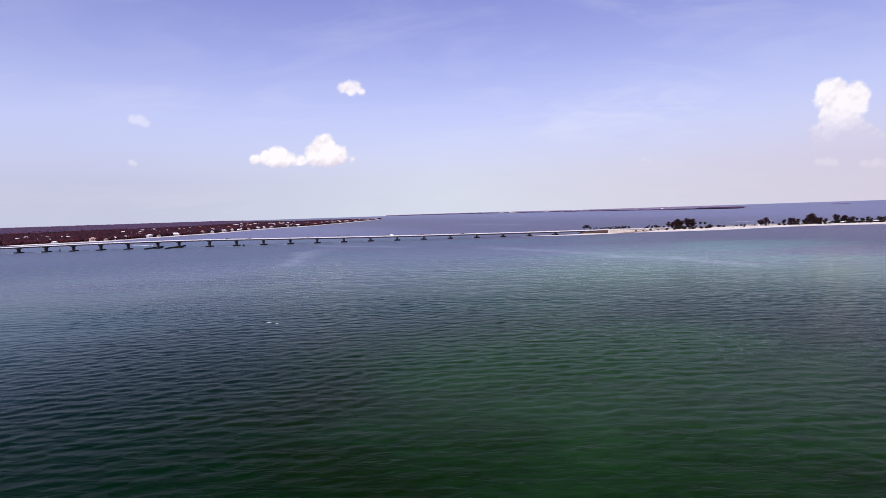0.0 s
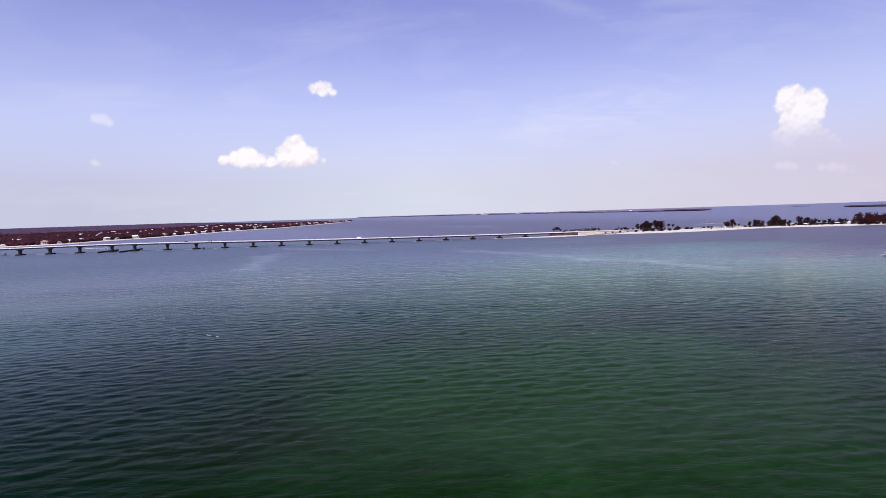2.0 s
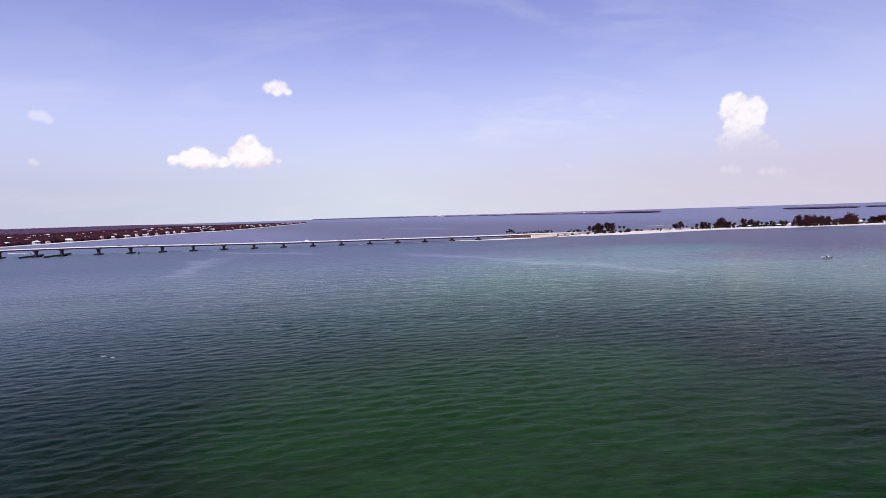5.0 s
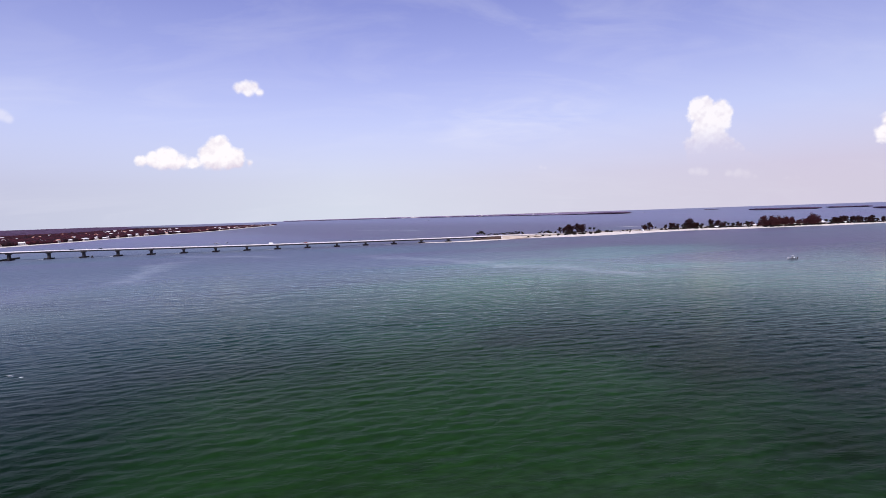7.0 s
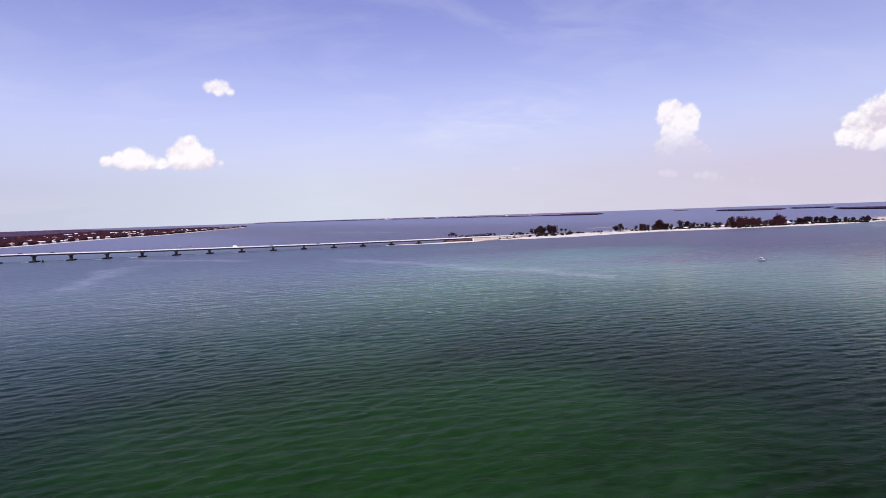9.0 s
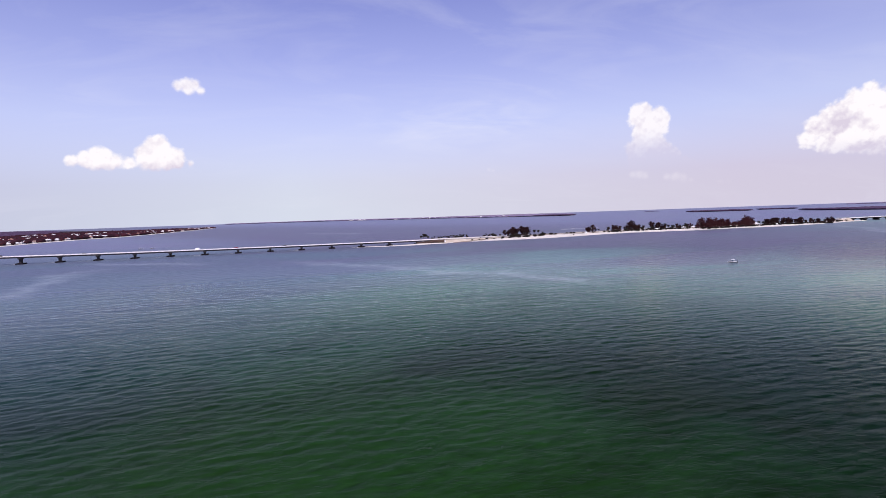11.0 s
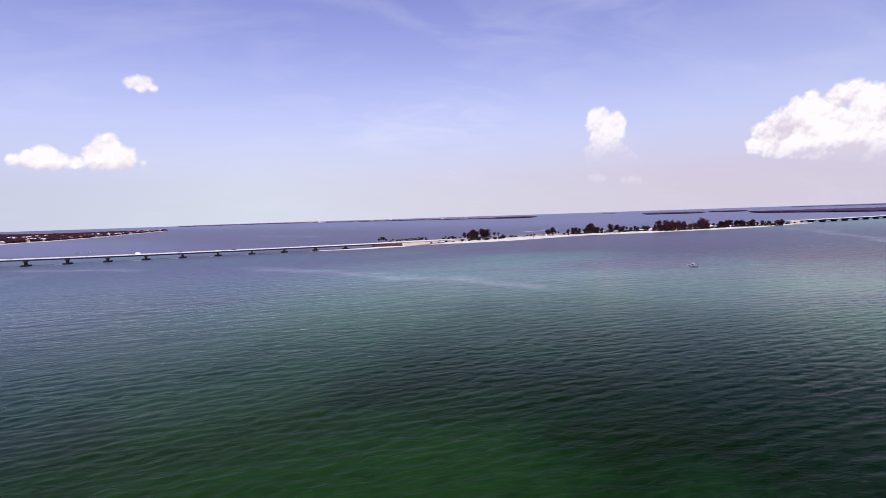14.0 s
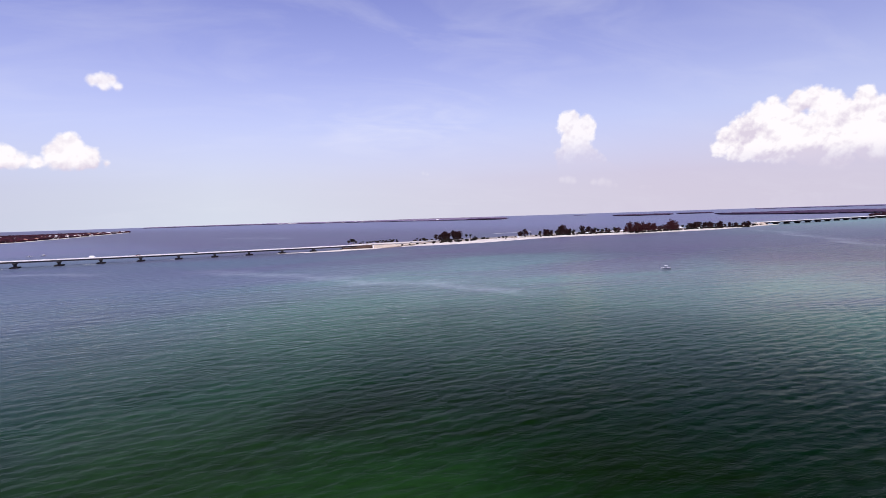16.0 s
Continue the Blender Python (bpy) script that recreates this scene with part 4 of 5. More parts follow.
    for x, y, s in ((236, 856, 1.0), (246, 856, 1.0), (252, 855, 0.9), (261, 852, 1.1), (266, 850, 0.9), (271, 849, 1.1), (275, 848, 1.0), (281, 847, 1.2), (289, 846, 1.0), (318, 850, 1.2), (324, 851, 1.1), (332, 850, 1.3), (337, 852, 1.2), (343, 848, 0.9), (300, 764, 0.8), (311, 760, 0.9), (317, 771, 1.2), (328, 772, 1.3), (334, 773, 1.4), (341, 773, 1.3), (348, 774, 1.1), (356, 775, 1.0), (366, 778, 1.2), (377, 780, 1.4), (382, 781, 1.3), (389, 800, 1.3), (398, 815, 1.2), (402, 797, 1.3), (409, 796, 1.1), (437, 815, 0.8), (443, 814, 1.1), (449, 815, 0.9), (461, 810, 0.6), (470, 795, 0.7), (489, 797, 1.1), (493, 790, 0.9), (508, 791, 0.8), (515, 792, 0.9), (544, 792, 1.0), (552, 790, 1.0), (580, 786, 1.0), (590, 787, 0.8), (612, 785, 0.9), (628, 784, 1.0), (640, 783, 1.0), (690, 768, 0.9), (700, 770, 1.0), (764, 772, 1.2), (771, 770, 1.2), (790, 768, 1.0), (820, 768, 1.2), (833, 770, 1.1), (850, 772, 1.0), (866, 776, 1.0), (890, 782, 1.0), (912, 788, 1.2), (919, 789, 1.1), (926, 791, 1.3), (933, 792, 1.0), (939, 793, 1.3), (945, 794, 1.2), (951, 795, 1.3), (957, 796, 1.1), (963, 797, 1.2), (969, 798, 1.0), (222, 760, 0.8), (226, 757, 1.0), (231, 758, 0.9), (237, 757, 0.8), (243, 756, 1.0), (262, 771, 0.8), (274, 776, 0.9), (288, 784, 0.8), (302, 792, 0.9), (228, 764, 0.7), (233, 769, 0.8), (240, 762, 0.9), (246, 768, 0.6), (252, 757, 0.7), (259, 759, 0.9), (268, 758, 0.7), (278, 761, 0.8), (289, 763, 0.9), (322, 764, 1.2), (336, 763, 1.3), (350, 766, 1.3), (362, 769, 1.2), (372, 772, 1.3), (424, 770, 0.6)):
        plant(shrubs, x, y, s * rng.uniform(0.9, 1.15), "shrubs", rng, rng.uniform(0.8, 1.1))


plant_island()


# ---- wooded shores, far and near ----

def wooded(name, outline_rows, density, tall, seed, label, floor_label, clear=(), step=1.0, side="east", leaves=None, soil=None, soft=False):
    """A flat wooded land between two plan lines x0(y)..x1(y): ground, and a canopy of ragged crowns."""
    rng = np.random.RandomState(seed)
    ys = [r[0] for r in outline_rows]
    lo, hi = [(r[0], r[1]) for r in outline_rows], [(r[0], r[2]) for r in outline_rows]
    verts, faces = [], []
    n = 90
    for i in range(n + 1):
        y = ys[0] + (ys[-1] - ys[0]) * i / n
        a, b = along(lo, y), along(hi, y)
        wob = 6 * noise.noise((y * 0.02, seed, 0)) * step
        for x, z in ((a - 4 - wob, -0.8), (a + 3 - wob, 0.9), ((a + b) / 2, 1.4), (b - 9 + wob, 1.1), (b - 3 + wob, 0.3), (b + 3 + wob, -0.8)):
            verts.append((x, y, z))
    for i in range(n):
        for j in range(5):
            a = i * 6 + j
            faces.append((a, a + 1, a + 7, a + 6))
    tagged(new("ground_" + name, plain_mesh("ground_" + name, verts, faces, soil or M_FOREST_FLOOR)), floor_label, "shore", kind="structure")
    ico = bmesh.new()
    bmesh.ops.create_icosphere(ico, subdivisions=1, radius=1.0)
    ico.verts.ensure_lookup_table()
    bv = np.array([v.co[:] for v in ico.verts])
    bf = np.array([[v.index for v in f.verts] for f in ico.faces])
    ico.free()
    spots = []
    for y0, y1, dens, depth in density:
        count = int(dens)
        y = rng.uniform(y0, y1, count)
        a = np.array([along(lo, v) for v in y])
        b = np.array([along(hi, v) for v in y])
        inland = rng.uniform(0, 1, count) ** 1.6 * np.minimum(np.maximum(b - a - 14 * step, 0), depth)
        x = b - 7 * step - inland if side == "east" else a + 7 * step + inland
        spots.append(np.stack([x, y], 1))
    spots = np.concatenate(spots)
    for cx, cy, r in clear:
        spots = spots[np.hypot(spots[:, 0] - cx, spots[:, 1] - cy) > r]
    m = len(spots)
    dist = np.hypot(spots[:, 0], spots[:, 1])
    size = tall * (rng.uniform(0.78, 1.0, m) if soft else rng.uniform(0.55, 1.15, m))
    wide = size * (rng.uniform(0.8, 1.5, m) if soft else rng.uniform(0.45, 0.7, m))
    back = np.clip((dist - 1400) / 1500, 0, 1)
    wide, size = wide * (1 + 1.3 * back), size * (1 - 0.2 * back)
    jig = rng.uniform(0.8, 1.2, (m, len(bv), 1))
    pts = bv[None] * jig
    turn = rng.uniform(0, math.tau, m)
    c, s = np.cos(turn)[:, None], np.sin(turn)[:, None]
    px_, py_ = pts[..., 0] * c - pts[..., 1] * s, pts[..., 0] * s + pts[..., 1] * c
    out = np.stack([px_ * wide[:, None] + spots[:, :1], py_ * wide[:, None] + spots[:, 1:], pts[..., 2] * size[:, None] * 0.52 + size[:, None] * 0.55 + 0.8], -1)
    f = (bf[None] + (np.arange(m) * len(bv))[:, None, None]).reshape(-1, 3)
    tagged(new("canopy_" + name, plain_mesh("canopy_" + name, out.reshape(-1, 3).tolist(), f.tolist(), leaves or M_FOREST, True)), label, "trees", kind="stuff")


MAINLAND = [(600, -4700, -800), (900, -4700, -792), (958, -4700, -773), (1003, -4700, -705), (1051, -4700, -631), (1126, -4700, -617), (1192, -4700, -592), (1267, -4700, -564), (1376, -4700, -541), (1536, -4700, -525), (1699, -4700, -493), (1810, -4700, -432), (2097, -4700, -393), (2576, -4700, -350), (2930, -4700, -322), (3010, -4700, -330), (3060, -4700, -420), (3400, -4700, -900), (4300, -4700, -1500), (4800, -4700, -1900)]
MAIN_EAST = [(r[0], r[2]) for r in MAINLAND]


def shore_houses():
    """Pale villas along the wooded shore."""
    rng = np.random.RandomState(12)
    models = []
    for k, (w, d, hh, roof) in enumerate(((17, 11, 6.2, M_ROOF_PALE), (22, 13, 4.0, M_ROOF_PALE), (14, 12, 6.6, M_ROOF_CLAY), (26, 12, 6.4, M_ROOF_PALE))):
        ob = base("house", pose(0, 0, -90), ("pale two-storey shore villa with a white hip roof", "low white shore bungalow with a pale roof", "pale villa with a clay tile roof", "long white shore villa with a pale metal roof")[k], "house", "shore houses")
        part("wall", solid_box(-w / 2, w / 2, -d / 2, d / 2, -1, hh), M_WALL, ob)
        bm, o = bmesh.new(), 0.9
        e = [bm.verts.new((sx * (w / 2 + o), sy * (d / 2 + o), hh)) for sx, sy in ((-1, -1), (1, -1), (1, 1), (-1, 1))]
        r = [bm.verts.new((sx * (w / 2 - d / 2), 0, hh + d * 0.3)) for sx in (-1, 1)]
        for fc in ((e[0], e[1], r[1], r[0]), (e[1], e[2], r[1]), (e[2], e[3], r[0], r[1]), (e[3], e[0], r[0]), (e[3], e[2], e[1], e[0])):
            bm.faces.new(fc)
        part("roof", bm, roof, ob)
        for lev in range(2 if hh > 5 else 1):
            for i in range(int(w / 4)):
                x = -w / 2 + 2.2 + i * 4
                z = 0.9 + lev * 2.9
                part("window", solid_box(x - 0.9, x + 0.9, -d / 2 - 0.06, -d / 2 + 0.1, z, z + 1.5), M_GLASS, ob)
        models.append(ob)
    spots, used = [], set()
    for k in range(310):
        if k < 150:
            y = 960 + 1960 * (k / 150) ** 1.1 + rng.uniform(-10, 10)
            inland = rng.choice((18, 26, 44, 70), p=(0.4, 0.3, 0.2, 0.1)) + rng.uniform(-4, 6)
        else:
            y = rng.uniform(980, 2500)
            inland = rng.uniform(40, 520)
        if rng.uniform() < (0.62 if y < 1120 else 0.35 if y < 1300 else 0.12):
            continue
        x = along(MAIN_EAST, y) - inland
        if any(math.hypot(x - a, y - b) < 19 for a, b, _ in spots):
            continue
        spots.append((x, y, 13))
        i = rng.randint(4)
        ob = models[i] if i not in used else copy_thing(models[i], pose(0, 0, 0))
        used.add(i)
        s = rng.uniform(0.4, 0.75) 
        ob.matrix_basis = pose(x, y, 1.2, 0, 0, 58 + rng.uniform(-25, 25)) @ Matrix.Diagonal((s, s, s, 1))
    return spots


HOUSES = shore_houses()
# keep the trees off the houses and off the ground in front of them
CLEAR = [(x, y, 9) for x, y, _ in HOUSES] + [(x + 5, y - 9, 8) for x, y, _ in HOUSES] + [(x + 8, y - 17, 7) for x, y, _ in HOUSES] + [(x + 8, y - 26, 5) for x, y, _ in HOUSES if y > 1300]
wooded("mainland", MAINLAND, [(700, 1100, 2600, 500), (1100, 1700, 4200, 600), (1700, 2990, 4800, 700), (800, 2200, 4000, 1300), (900, 2200, 3000, 2000)], 7.0, 21, "dense dark coastal woodland on the mainland shore", "dark flat wooded mainland shore", CLEAR)

INLAND = [(1500, -4700, -2300), (1900, -4700, -1500), (2300, -4700, -1050), (2900, -4700, -1000), (3400, -4700, -1150), (4300, -4700, -1550), (4800, -4700, -1950)]
# the mainland woods further back, with haze put into their colour
wooded("inland_mangroves", INLAND, [(1500, 2400, 3500, 2600), (2300, 3400, 5000, 3600), (3300, 4800, 5500, 3000)], 7.5, 20, "woodland belt far inland, tinted grey-violet with haze", "flat land far inland, tinted with haze", step=0.6, leaves=M_HAZE_MANGROVE, soil=M_HAZE_FLOOR, soft=True)

FAR_NORTH = [(2850, 1340, 1550), (3000, 1230, 1630), (3400, 1060, 1800), (3700, 880, 1950), (3950, 690, 2050), (4300, 450, 2100), (4600, 200, 2100), (4780, -150, 2100), (4860, -500, 1900)]
FAR_POINT = [(2690, 1420, 1455), (2730, 1385, 1480), (2790, 1350, 1520), (2850, 1338, 1548)]


def far_spots():
    """Places of the waterfront buildings, some standing close together."""
    rng = np.random.RandomState(31)
    west, spots = [(r[0], r[1]) for r in FAR_NORTH], []
    for y0, y1, n in ((2900, 3500, 6), (3500, 4050, 16), (4050, 4350, 14), (4400, 4780, 4)):
        for _ in range(n):
            y = rng.uniform(y0, y1)
            spots.append((along(west, y) + rng.uniform(8, 30), y, rng.uniform(0.3, 0.62)))
    return spots


FAR_SPOTS = far_spots()
wooded("north_shore", FAR_NORTH, [(2850, 3500, 1300, 500), (3500, 4860, 3600, 300)], 9.0, 22, "low wooded far shore across the bay", "far wooded shore", [(x, y, 15) for x, y, _ in FAR_SPOTS] + [(x - 6, y - 22, 13) for x, y, _ in FAR_SPOTS], step=0.4, side="west", leaves=M_HAZE_FOREST, soil=M_HAZE_FLOOR, soft=True)
wooded("north_point", FAR_POINT, [(2692, 2848, 420, 300)], 9.0, 32, "dark mangrove point at the end of the far shore", "low mangrove point", step=0.3, side="west", leaves=M_HAZE_MANGROVE, soil=M_HAZE_FLOOR, soft=True)
wooded("mangrove_island", [(2140, 2020, 2070), (2180, 1975, 2090), (2230, 1930, 2050), (2280, 1885, 1990), (2305, 1885, 1920)], [(2142, 2303, 700, 300)], 8.5, 23, "round dark mangrove island in the bay", "low mangrove island", step=0.3, side="west", leaves=M_HAZE_MANGROVE, soil=M_HAZE_FLOOR, soft=True)
wooded("mangrove_islet", [(2165, 2330, 2370), (2210, 2300, 2400), (2250, 2265, 2350), (2275, 2260, 2290)], [(2168, 2272, 300, 300)], 6.5, 24, "small dark mangrove islet in the bay", "low mangrove islet", step=0.3, side="west", leaves=M_HAZE_MANGROVE, soil=M_HAZE_FLOOR, soft=True)
wooded("east_mangroves", [(300, 2100, 2700), (600, 2040, 2700), (900, 1985, 2650), (1146, 1950, 2600), (1316, 1900, 2550), (1655, 1930, 2350), (1740, 1965, 2150), (1785, 1990, 2050)], [(500, 1780, 4200, 500)], 7.0, 25, "long dark belt of mangroves across the bay", "long mangrove shore", step=0.4, side="west", leaves=M_HAZE_MANGROVE, soil=M_HAZE_FLOOR, soft=True)
wooded("bare_islet", [(3080, 2262, 2290), (3105, 2240, 2285), (3135, 2225, 2262)], [(3082, 3133, 90, 300)], 3.6, 28, "tiny dark islet far out in the bay", "tiny low islet", step=0.2, side="west", leaves=M_HAZE_FOREST, soil=M_HAZE_FLOOR, soft=True)
wooded("rock_islet", [(1792, 2018, 2034), (1802, 2014, 2036), (1812, 2016, 2030)], [(1793, 1811, 40, 300)], 7, 29, "small dark clump of mangroves standing in the water", "tiny mangrove clump", step=0.15, side="west", leaves=M_HAZE_MANGROVE, soil=M_HAZE_FLOOR, soft=True)
wooded("far_east_shore", [(1500, 4850, 5300), (2100, 4480, 5000), (2500, 4290, 4700), (2800, 4060, 4300), (3080, 3820, 3900)], [(1500, 3070, 3000, 300)], 6.0, 26, "thin hazy wooded shore at the horizon", "far low shore", step=0.4, side="west", leaves=M_HAZE_FOREST, soil=M_HAZE_FLOOR, soft=True)
wooded("east_landing", [(795, 1440, 1900), (830, 1424, 1900), (860, 1426, 1900), (905, 1450, 1900)], [(798, 903, 420, 300)], 8, 27, "dark trees where the far bridge lands", "sandy landing of the far bridge", step=0.6, side="west")


def far_buildings():
    """Pale buildings scattered along the far shore."""
    rng = np.random.RandomState(33)
    first = None
    for x, y, s in FAR_SPOTS:
        if first is None:
            ob = first = base("waterfront_building", pose(0, 0, 0), "pale waterfront building on the far shore", "building", "far buildings")
            part("wall", solid_box(-13, 13, -6, 6, -1, 8.5), M_WALL, ob)
            bm = bmesh.new()
            e = [bm.verts.new(p) for p in ((-14, -7, 8.5), (14, -7, 8.5), (14, 7, 8.5), (-14, 7, 8.5), (-9, 0, 12), (9, 0, 12))]
            for fc in ((0, 1, 5, 4), (1, 2, 5), (2, 3, 4, 5), (3, 0, 4), (3, 2, 1, 0)):
                bm.faces.new([e[i] for i in fc])
            part("roof", bm, M_ROOF_PALE, ob)
            for i in range(6):
                for z in (1.5, 5):
                    part("window", solid_box(-11.5 + i * 4, -9.5 + i * 4, -6.08, -5.9, z, z + 1.8), M_GLASS, ob)
        else:
            ob = copy_thing(first, pose(0, 0, 0))
        ob.matrix_basis = pose(x, y, 1.2, 0, 0, -35 + rng.uniform(-20, 20)) @ Matrix.Diagonal((s * 1.1, s, s * rng.uniform(0.9, 1.5), 1))


far_buildings()


# ---- vehicles ----
def car_model(paint, label, van=False):
    c = base("van" if van else "car", pose(0, 0, -80), label, "van" if van else "car")
    l, w, top = (5.6, 2.0, 2.5) if van else (4.6, 1.8, 1.45)
    mid = 1.1 if van else 0.9
    body = bmesh.new()
    loft(body, [[(x, -w / 2 * k, 0.35), (x, w / 2 * k, 0.35), (x, w / 2 * k, zt - 0.12), (x, w / 2 * k - 0.1, zt), (x, -w / 2 * k + 0.1, zt), (x, -w / 2 * k, zt - 0.12)]
                for x, k, zt in ((-l / 2, 0.9, mid * 0.85), (-l / 2 + 0.25, 1, mid), (l / 2 - 0.5, 1, mid * 0.95), (l / 2, 0.88, mid * 0.75))])
    part("body", body, paint, c)
    cab = bmesh.new()
    x0, x1, x2, x3 = (-l / 2 + 0.1, -l / 2 + 0.2, l / 2 - 1.6, l / 2 - 0.8) if van else (-l / 2 + 0.3, -l / 2 + 0.9, 0.5, 1.25)
    loft(cab, [[(x0, -w * 0.47, mid), (x3, -w * 0.47, mid), (x3, w * 0.47, mid), (x0, w * 0.47, mid)], [(x1, -w * 0.4, top - 0.08), (x2, -w * 0.4, top - 0.08), (x2, w * 0.4, top - 0.08), (x1, w * 0.4, top - 0.08)]])
    part("cabin", cab, paint if van else M_GLASS, c)
    part("roof", solid_box(x1 - 0.02, x2 + 0.02, -w * 0.4, w * 0.4, top - 0.08, top, bevel=0.03), paint, c)
    for x in (-l * 0.3, l * 0.31):
        for y in (-w / 2 + 0.1, w / 2 - 0.1):
            part("wheel", tube(bmesh.new(), [(x, y - 0.11, 0.33), (x, y + 0.11, 0.33)], [0.33, 0.33], 12), M_RUBBER, c)
    return c


cars = [car_model(M_PAINTS[0], "white passenger car with dark windows"), car_model(M_PAINTS[1], "dark blue-black passenger car, dusty"), car_model(M_PAINTS[2], "silver grey passenger car with dark windows"), car_model(M_PAINTS[3], "dark red passenger car with dark windows"), car_model(M_PAINTS[0], "tall white camper van, closed up", True)]
USED = set()


def place_car(i, m, group):
    ob = cars[i] if i not in USED else copy_thing(cars[i], pose(0, 0, 0))
    USED.add(i)
    ob.matrix_basis = m
    tagged(ob, group=group)


def traffic():
    h = smooth_height(DECK_Z)
    for x, lane, i in ((-288, -2.2, 1), (-260, 2.2, 1), (-181, -2.2, 2), (-68, -2.2, 4), (-28, 2.2, 3), (27, 2.2, 1), (-420, -2.2, 0), (130, -2.2, 0), (-500, 2.2, 2)):
        place_car(i, pose(x, bridge_line(x) + lane, h(x) + 0.03, 0, 0, 1.4 + (0 if lane < 0 else 180)), "bridge traffic")
    rng = np.random.RandomState(8)
    for x in (418, 455, 512, 560, 590, 612, 628, 650, 672, 690, 712, 734, 758, 766, 795, 803, 826, 842, 858, 871):
        y = along(ISLAND_FRONT, x) + rng.uniform(20, 32)
        place_car(rng.choice((0, 0, 2, 4, 4, 1)), pose(x, y, island_height(x, y) - 0.02, 0, 0, rng.uniform(0, 360)), "parked cars")


traffic()


def shelter(x, y, turn, s):
    b = base("picnic_shelter", pose(x, y, island_height(x, y), 0, 0, turn) @ Matrix.Diagonal((s, s, s, 1)), "open picnic shelter with a pale hip roof on the beach", "shelter", "beach shelters")
    for px_ in (-3.4, 3.4):
        for py_ in (-2.4, 2.4):
            part("post", solid_box(px_ - 0.12, px_ + 0.12, py_ - 0.12, py_ + 0.12, -0.4, 2.6), M_TIMBER, b)
    bm = bmesh.new()
    e = [bm.verts.new(p) for p in ((-4.6, -3.5, 2.5), (4.6, -3.5, 2.5), (4.6, 3.5, 2.5), (-4.6, 3.5, 2.5), (-1.2, 0, 4.4), (1.2, 0, 4.4))]
    for fc in ((0, 1, 5, 4), (1, 2, 5), (2, 3, 4, 5), (3, 0, 4), (3, 2, 1, 0)):
        bm.faces.new([e[i] for i in fc])
    part("roof", bm, M_ROOF_PALE, b)
    part("table", solid_box(-1, 1, -0.4, 0.4, 0.7, 0.78), M_TIMBER, b)
    for k in (-0.8, 0.8):
        part("table_leg", solid_box(k - 0.06, k + 0.06, -0.3, 0.3, -0.1, 0.7), M_TIMBER, b)


for sx, sy, st, ss in ((750, 779, 10, 1.25), (640, 786, -15, 0.9), (626, 792, 20, 0.8), (575, 788, 5, 0.7), (700, 783, 0, 0.8), (862, 780, 12, 0.8)):
    shelter(sx, sy, st, ss)


# ---- boats ----
def motor_boat(m, hull_paint, label, group=""):
    b = base("motor_boat", m, label, "boat", group)
    hull = bmesh.new()
    secs = []
    for x, w, keel, sheer in ((-3.2, 1.15, -0.35, 0.75), (-1.5, 1.25, -0.4, 0.75), (0.5, 1.22, -0.4, 0.82), (2.0, 0.9, -0.3, 0.95), (2.9, 0.45, -0.05, 1.08), (3.4, 0.05, 0.5, 1.15)):
        secs.append([(x, -w, sheer), (x, -w * 0.85, 0.1), (x, 0, keel), (x, w * 0.85, 0.1), (x, w, sheer)])
    loft(hull, secs)
    part("hull", hull, hull_paint, b, "white fibreglass hull")
    part("rub_rail", loft(bmesh.new(), [[(x, -w - 0.04, z), (x, w + 0.04, z), (x, w + 0.04, z - 0.42), (x, -w - 0.04, z - 0.42)] for x, w, z in ((-3.22, 1.15, 0.7), (0.5, 1.22, 0.77), (2.0, 0.9, 0.9), (2.9, 0.45, 1.02))]), M_HULL_BLUE, b)
    part("deck", loft(bmesh.new(), [[(x, -w, z), (x, w, z), (x, w, z + 0.06), (x, -w, z + 0.06)] for x, w, z in ((-3.1, 1.0, 0.76), (0.5, 1.08, 0.83), (2.0, 0.75, 0.96), (2.8, 0.4, 1.07))]), M_GELCOAT, b)
    part("console", solid_box(-0.5, 0.6, -0.5, 0.5, 0.8, 1.75, bevel=0.1), M_HULL_BLUE, b)
    part("windscreen", solid_box(0.45, 0.52, -0.45, 0.45, 1.75, 2.1), M_GLASS, b)
    part("bench", solid_box(-1.5, -0.9, -0.55, 0.55, 0.8, 1.3, bevel=0.08), M_GELCOAT, b)
    for x in (-1.1, 0.5):
        for y in (-0.6, 0.6):
            part("top_post", tube(bmesh.new(), [(x, y, 0.8), (x * 0.9, y, 2.3)], [0.04, 0.04], 6), M_STEEL, b)
    part("hard_top", solid_box(-1.5, 1.0, -0.95, 0.95, 2.3, 2.44, bevel=0.04), M_GELCOAT, b)
    motor = part("outboard_motor", solid_box(-3.7, -3.2, -0.3, 0.3, 0.6, 1.5, bevel=0.1), M_BLACK, b)
    part("motor_leg", solid_box(-3.55, -3.3, -0.1, 0.1, -0.5, 0.6), M_BLACK, motor)
    return b


motor_boat(pose(316, 361, 0.05, 0, 0, 140) @ Matrix.Diagonal((0.86, 0.86, 0.86, 1)), M_GELCOAT, "white open motor boat with a hard top, at anchor", "boats")
motor_boat(pose(-181, 964, 0.1, 0, 0, 20), M_GELCOAT, "white open motor boat with a hard top, beyond the bridge", "boats")
motor_boat(pose(-166, 968, 0.1, 0, 0, 35), M_GELCOAT, "white open motor boat with a hard top, beyond the bridge", "boats")


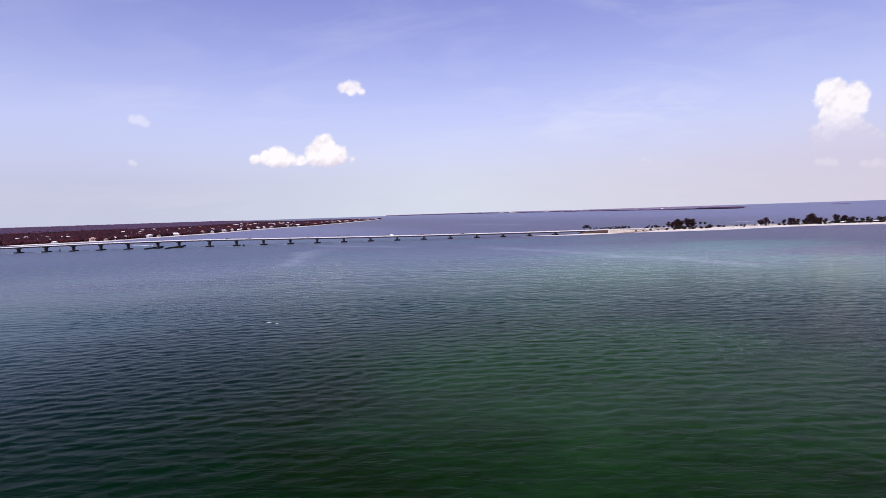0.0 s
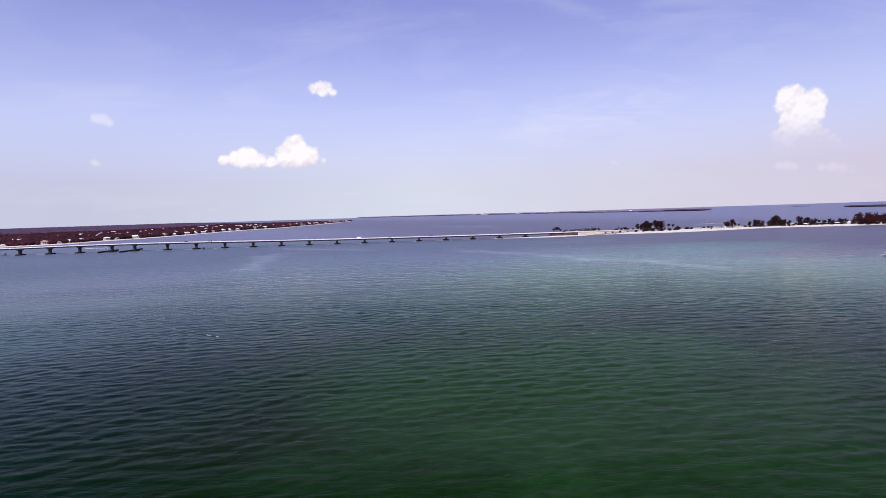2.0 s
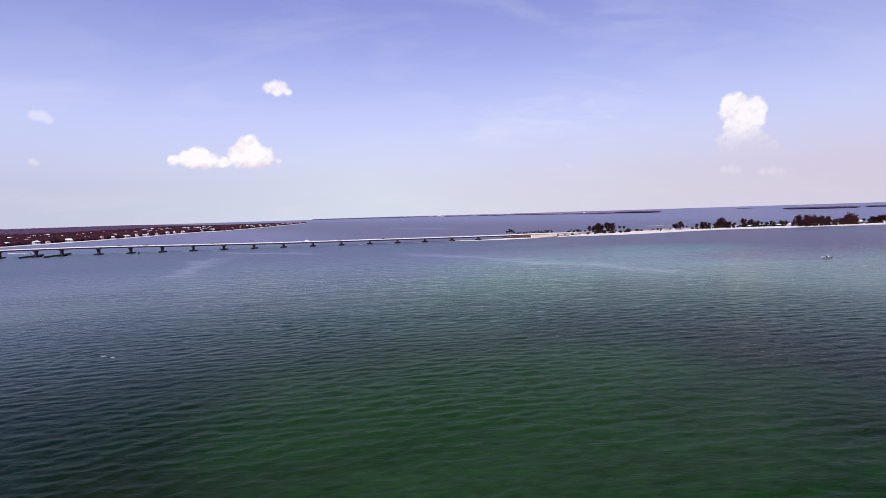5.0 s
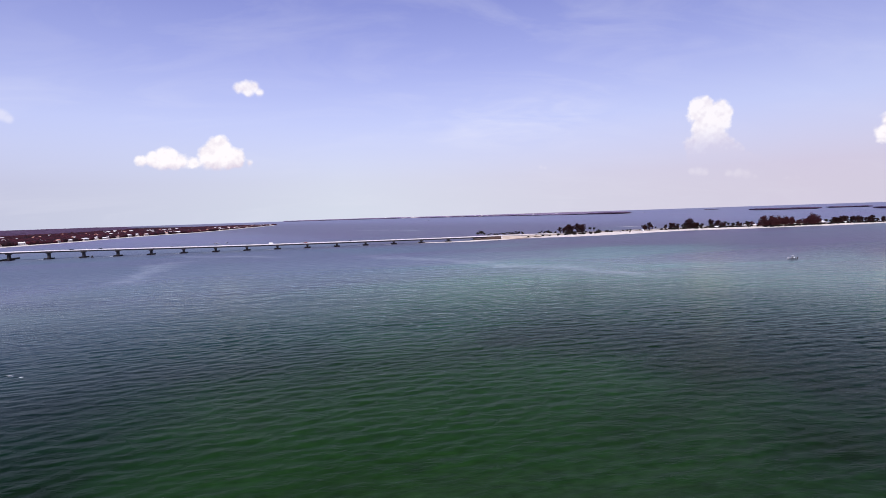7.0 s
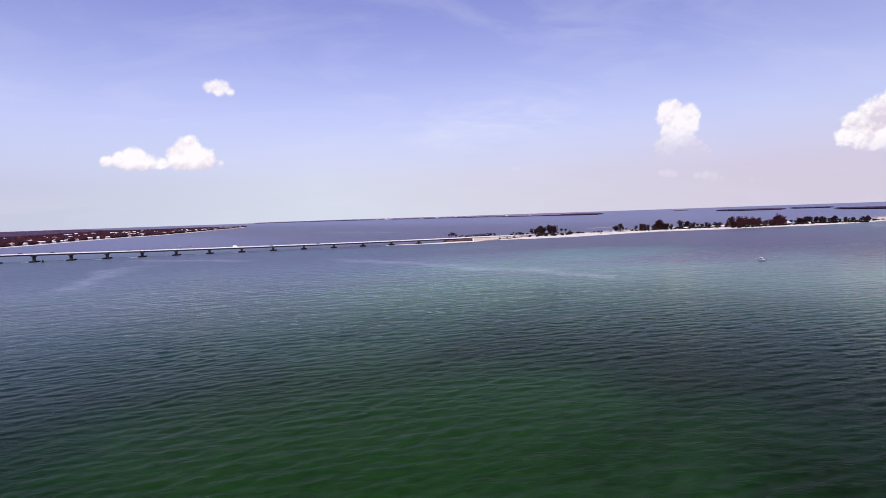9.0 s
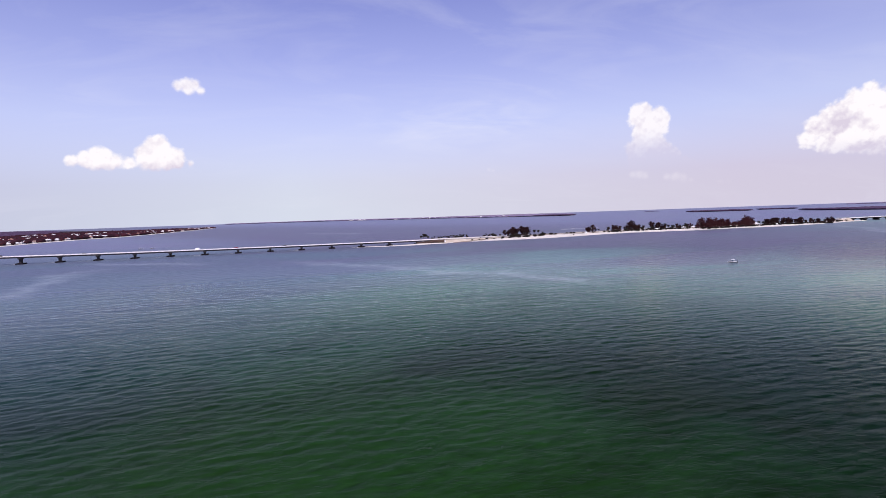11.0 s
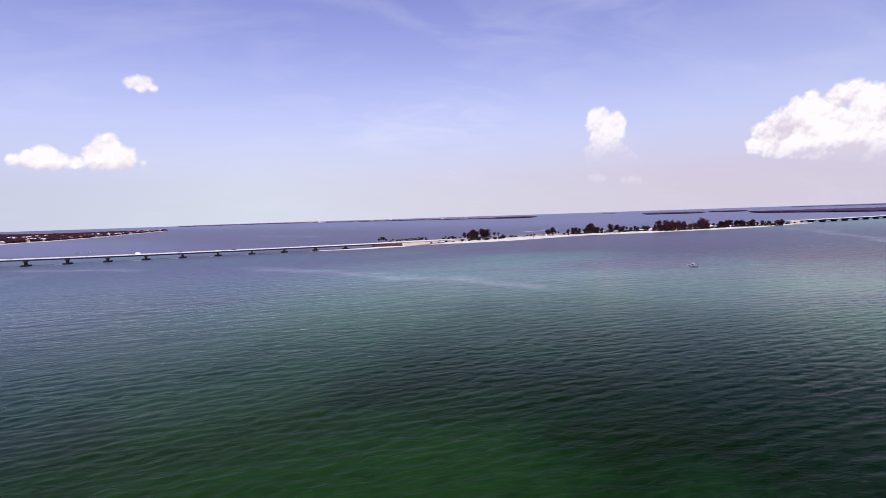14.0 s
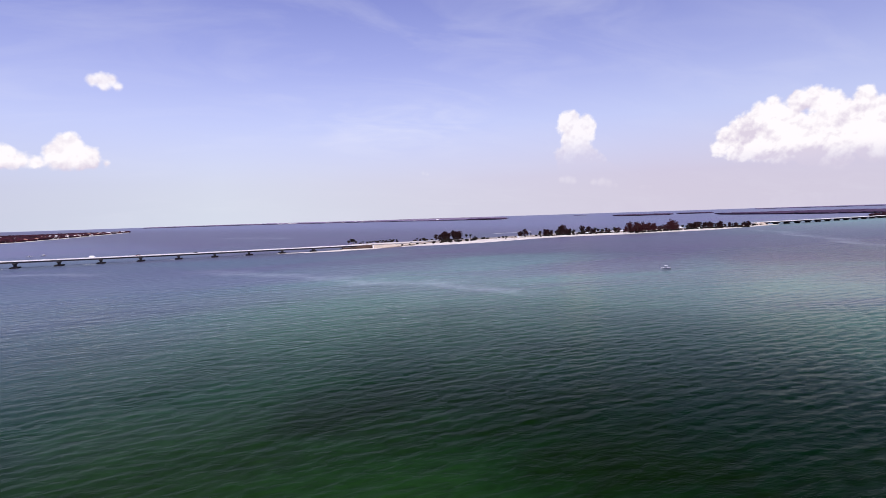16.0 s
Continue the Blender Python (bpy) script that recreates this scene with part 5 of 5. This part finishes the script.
# ---- beach along the mainland ----
def mainland_beach():
    bm = bmesh.new()
    rows_ = []
    for i in range(161):
        y = 945 + (2900 - 945) * i / 160
        x = along(MAIN_EAST, y) + 6 * noise.noise((y * 0.02, 21, 0))
        w = 4.5 + 3.5 * noise.noise((y * 0.011, 2, 5))
        rows_.append([bm.verts.new((x - 2 - max(w * 1.3 - 1.5, 0.2), y, 1.35)), bm.verts.new((x - 1.5, y, 0.9)), bm.verts.new((x + 3.4, y, -0.5))])
    for a, c in zip(rows_, rows_[1:]):
        for j in range(2):
            bm.faces.new((a[j], a[j + 1], c[j + 1], c[j]))
    alone("ground_beach", bm, M_SAND, "narrow pale beach along the wooded mainland", "beach", kind="structure", smooth=True)


mainland_beach()
motor_boat(pose(1452, 2655, 0.1, 0, 0, 10), M_GELCOAT, "white open motor boat far out in the bay", "boats")
motor_boat(pose(1664, 2870, 0.1, 0, 0, -20), M_GELCOAT, "white open motor boat far out in the bay", "boats")
motor_boat(pose(420, 2700, 0.1, 0, 0, 5), M_GELCOAT, "white open motor boat far out in the bay", "boats")


motor_boat(pose(-431, 813, 0.1, 0, 0, -37), M_GELCOAT, "white open motor boat under way near the bridge", "boats")


# ---- foam and splashes ----
def foam_streak(name, points, width, seed, label):
    """A ragged raised strip of foam on the water."""
    rng = np.random.RandomState(seed)
    bm = bmesh.new()
    for (x0, y0), (x1, y1) in zip(points, points[1:]):
        n = max(6, int(math.hypot(x1 - x0, y1 - y0) / (width * 0.28)))
        for i in range(n):
            s = i / n
            if rng.uniform() < 0.2:
                continue
            r = width * rng.uniform(0.2, 0.55) * (0.5 + math.sin(math.pi * s) * 0.6)
            vs = bmesh.ops.create_icosphere(bm, subdivisions=1, radius=1.0)["verts"]
            p = Vector((x0 + (x1 - x0) * s + rng.normal(0, width * 0.25), y0 + (y1 - y0) * s + rng.normal(0, width * 0.25), 0.12))
            bmesh.ops.transform(bm, matrix=Matrix.Translation(p) @ Matrix.Rotation(rng.uniform(0, 6), 4, "Z") @ Matrix.Diagonal((r * 1.6, r, min(r * 0.6, 0.3), 1)), verts=vs)
    return alone(name, bm, M_FOAM, label, "foam", kind="stuff", smooth=True)


foam_streak("splash", [(-65.6, 199.2), (-63.6, 198.4)], 0.28, 1, "white splash on the open water")
foam_streak("splash", [(-61.4, 196.0), (-60.4, 196.6)], 0.3, 2, "white splash on the open water")


foam_streak("sandbar_foam", [(520, 995), (560, 1003), (612, 1014)], 1.1, 3, "white foam breaking over a shallow sandbar")


def pier_wash():
    """Streaks of foam that the tide draws from the bridge footings."""
    rng = np.random.RandomState(17)
    bm = bmesh.new()
    for i in range(1, 24):
        x = 190 - 35.9 * i - 5
        y = bridge_line(x) - 3
        for k in range(9):
            s = k / 9
            r = 0.34 * (1 - 0.7 * s) * rng.uniform(0.5, 1.2)
            vs = bmesh.ops.create_icosphere(bm, subdivisions=1, radius=1.0)["verts"]
            p = Vector((x - 11 * s + rng.normal(0, 0.4), y + 2 * s + rng.normal(0, 0.3), 0.06))
            bmesh.ops.transform(bm, matrix=Matrix.Translation(p) @ Matrix.Diagonal((r * 2.2, r, 0.14, 1)), verts=vs)
    alone("pier_wash", bm, M_FOAM, "white tidal wash streaming from the bridge footings", "foam", kind="stuff", smooth=True)


pier_wash()
foam_streak("boat_wake", [(-484, 853), (-460, 835), (-435, 816)], 1.1, 4, "white wake behind a boat near the bridge")
foam_streak("boat_wake", [(1430, 2652), (1450, 2655)], 3.0, 5, "white wake behind a far boat")
foam_streak("boat_wake", [(1640, 2866), (1662, 2870)], 3.0, 6, "white wake behind a far boat")
foam_streak("boat_wake", [(395, 2698), (418, 2700)], 3.0, 7, "white wake behind a far boat")
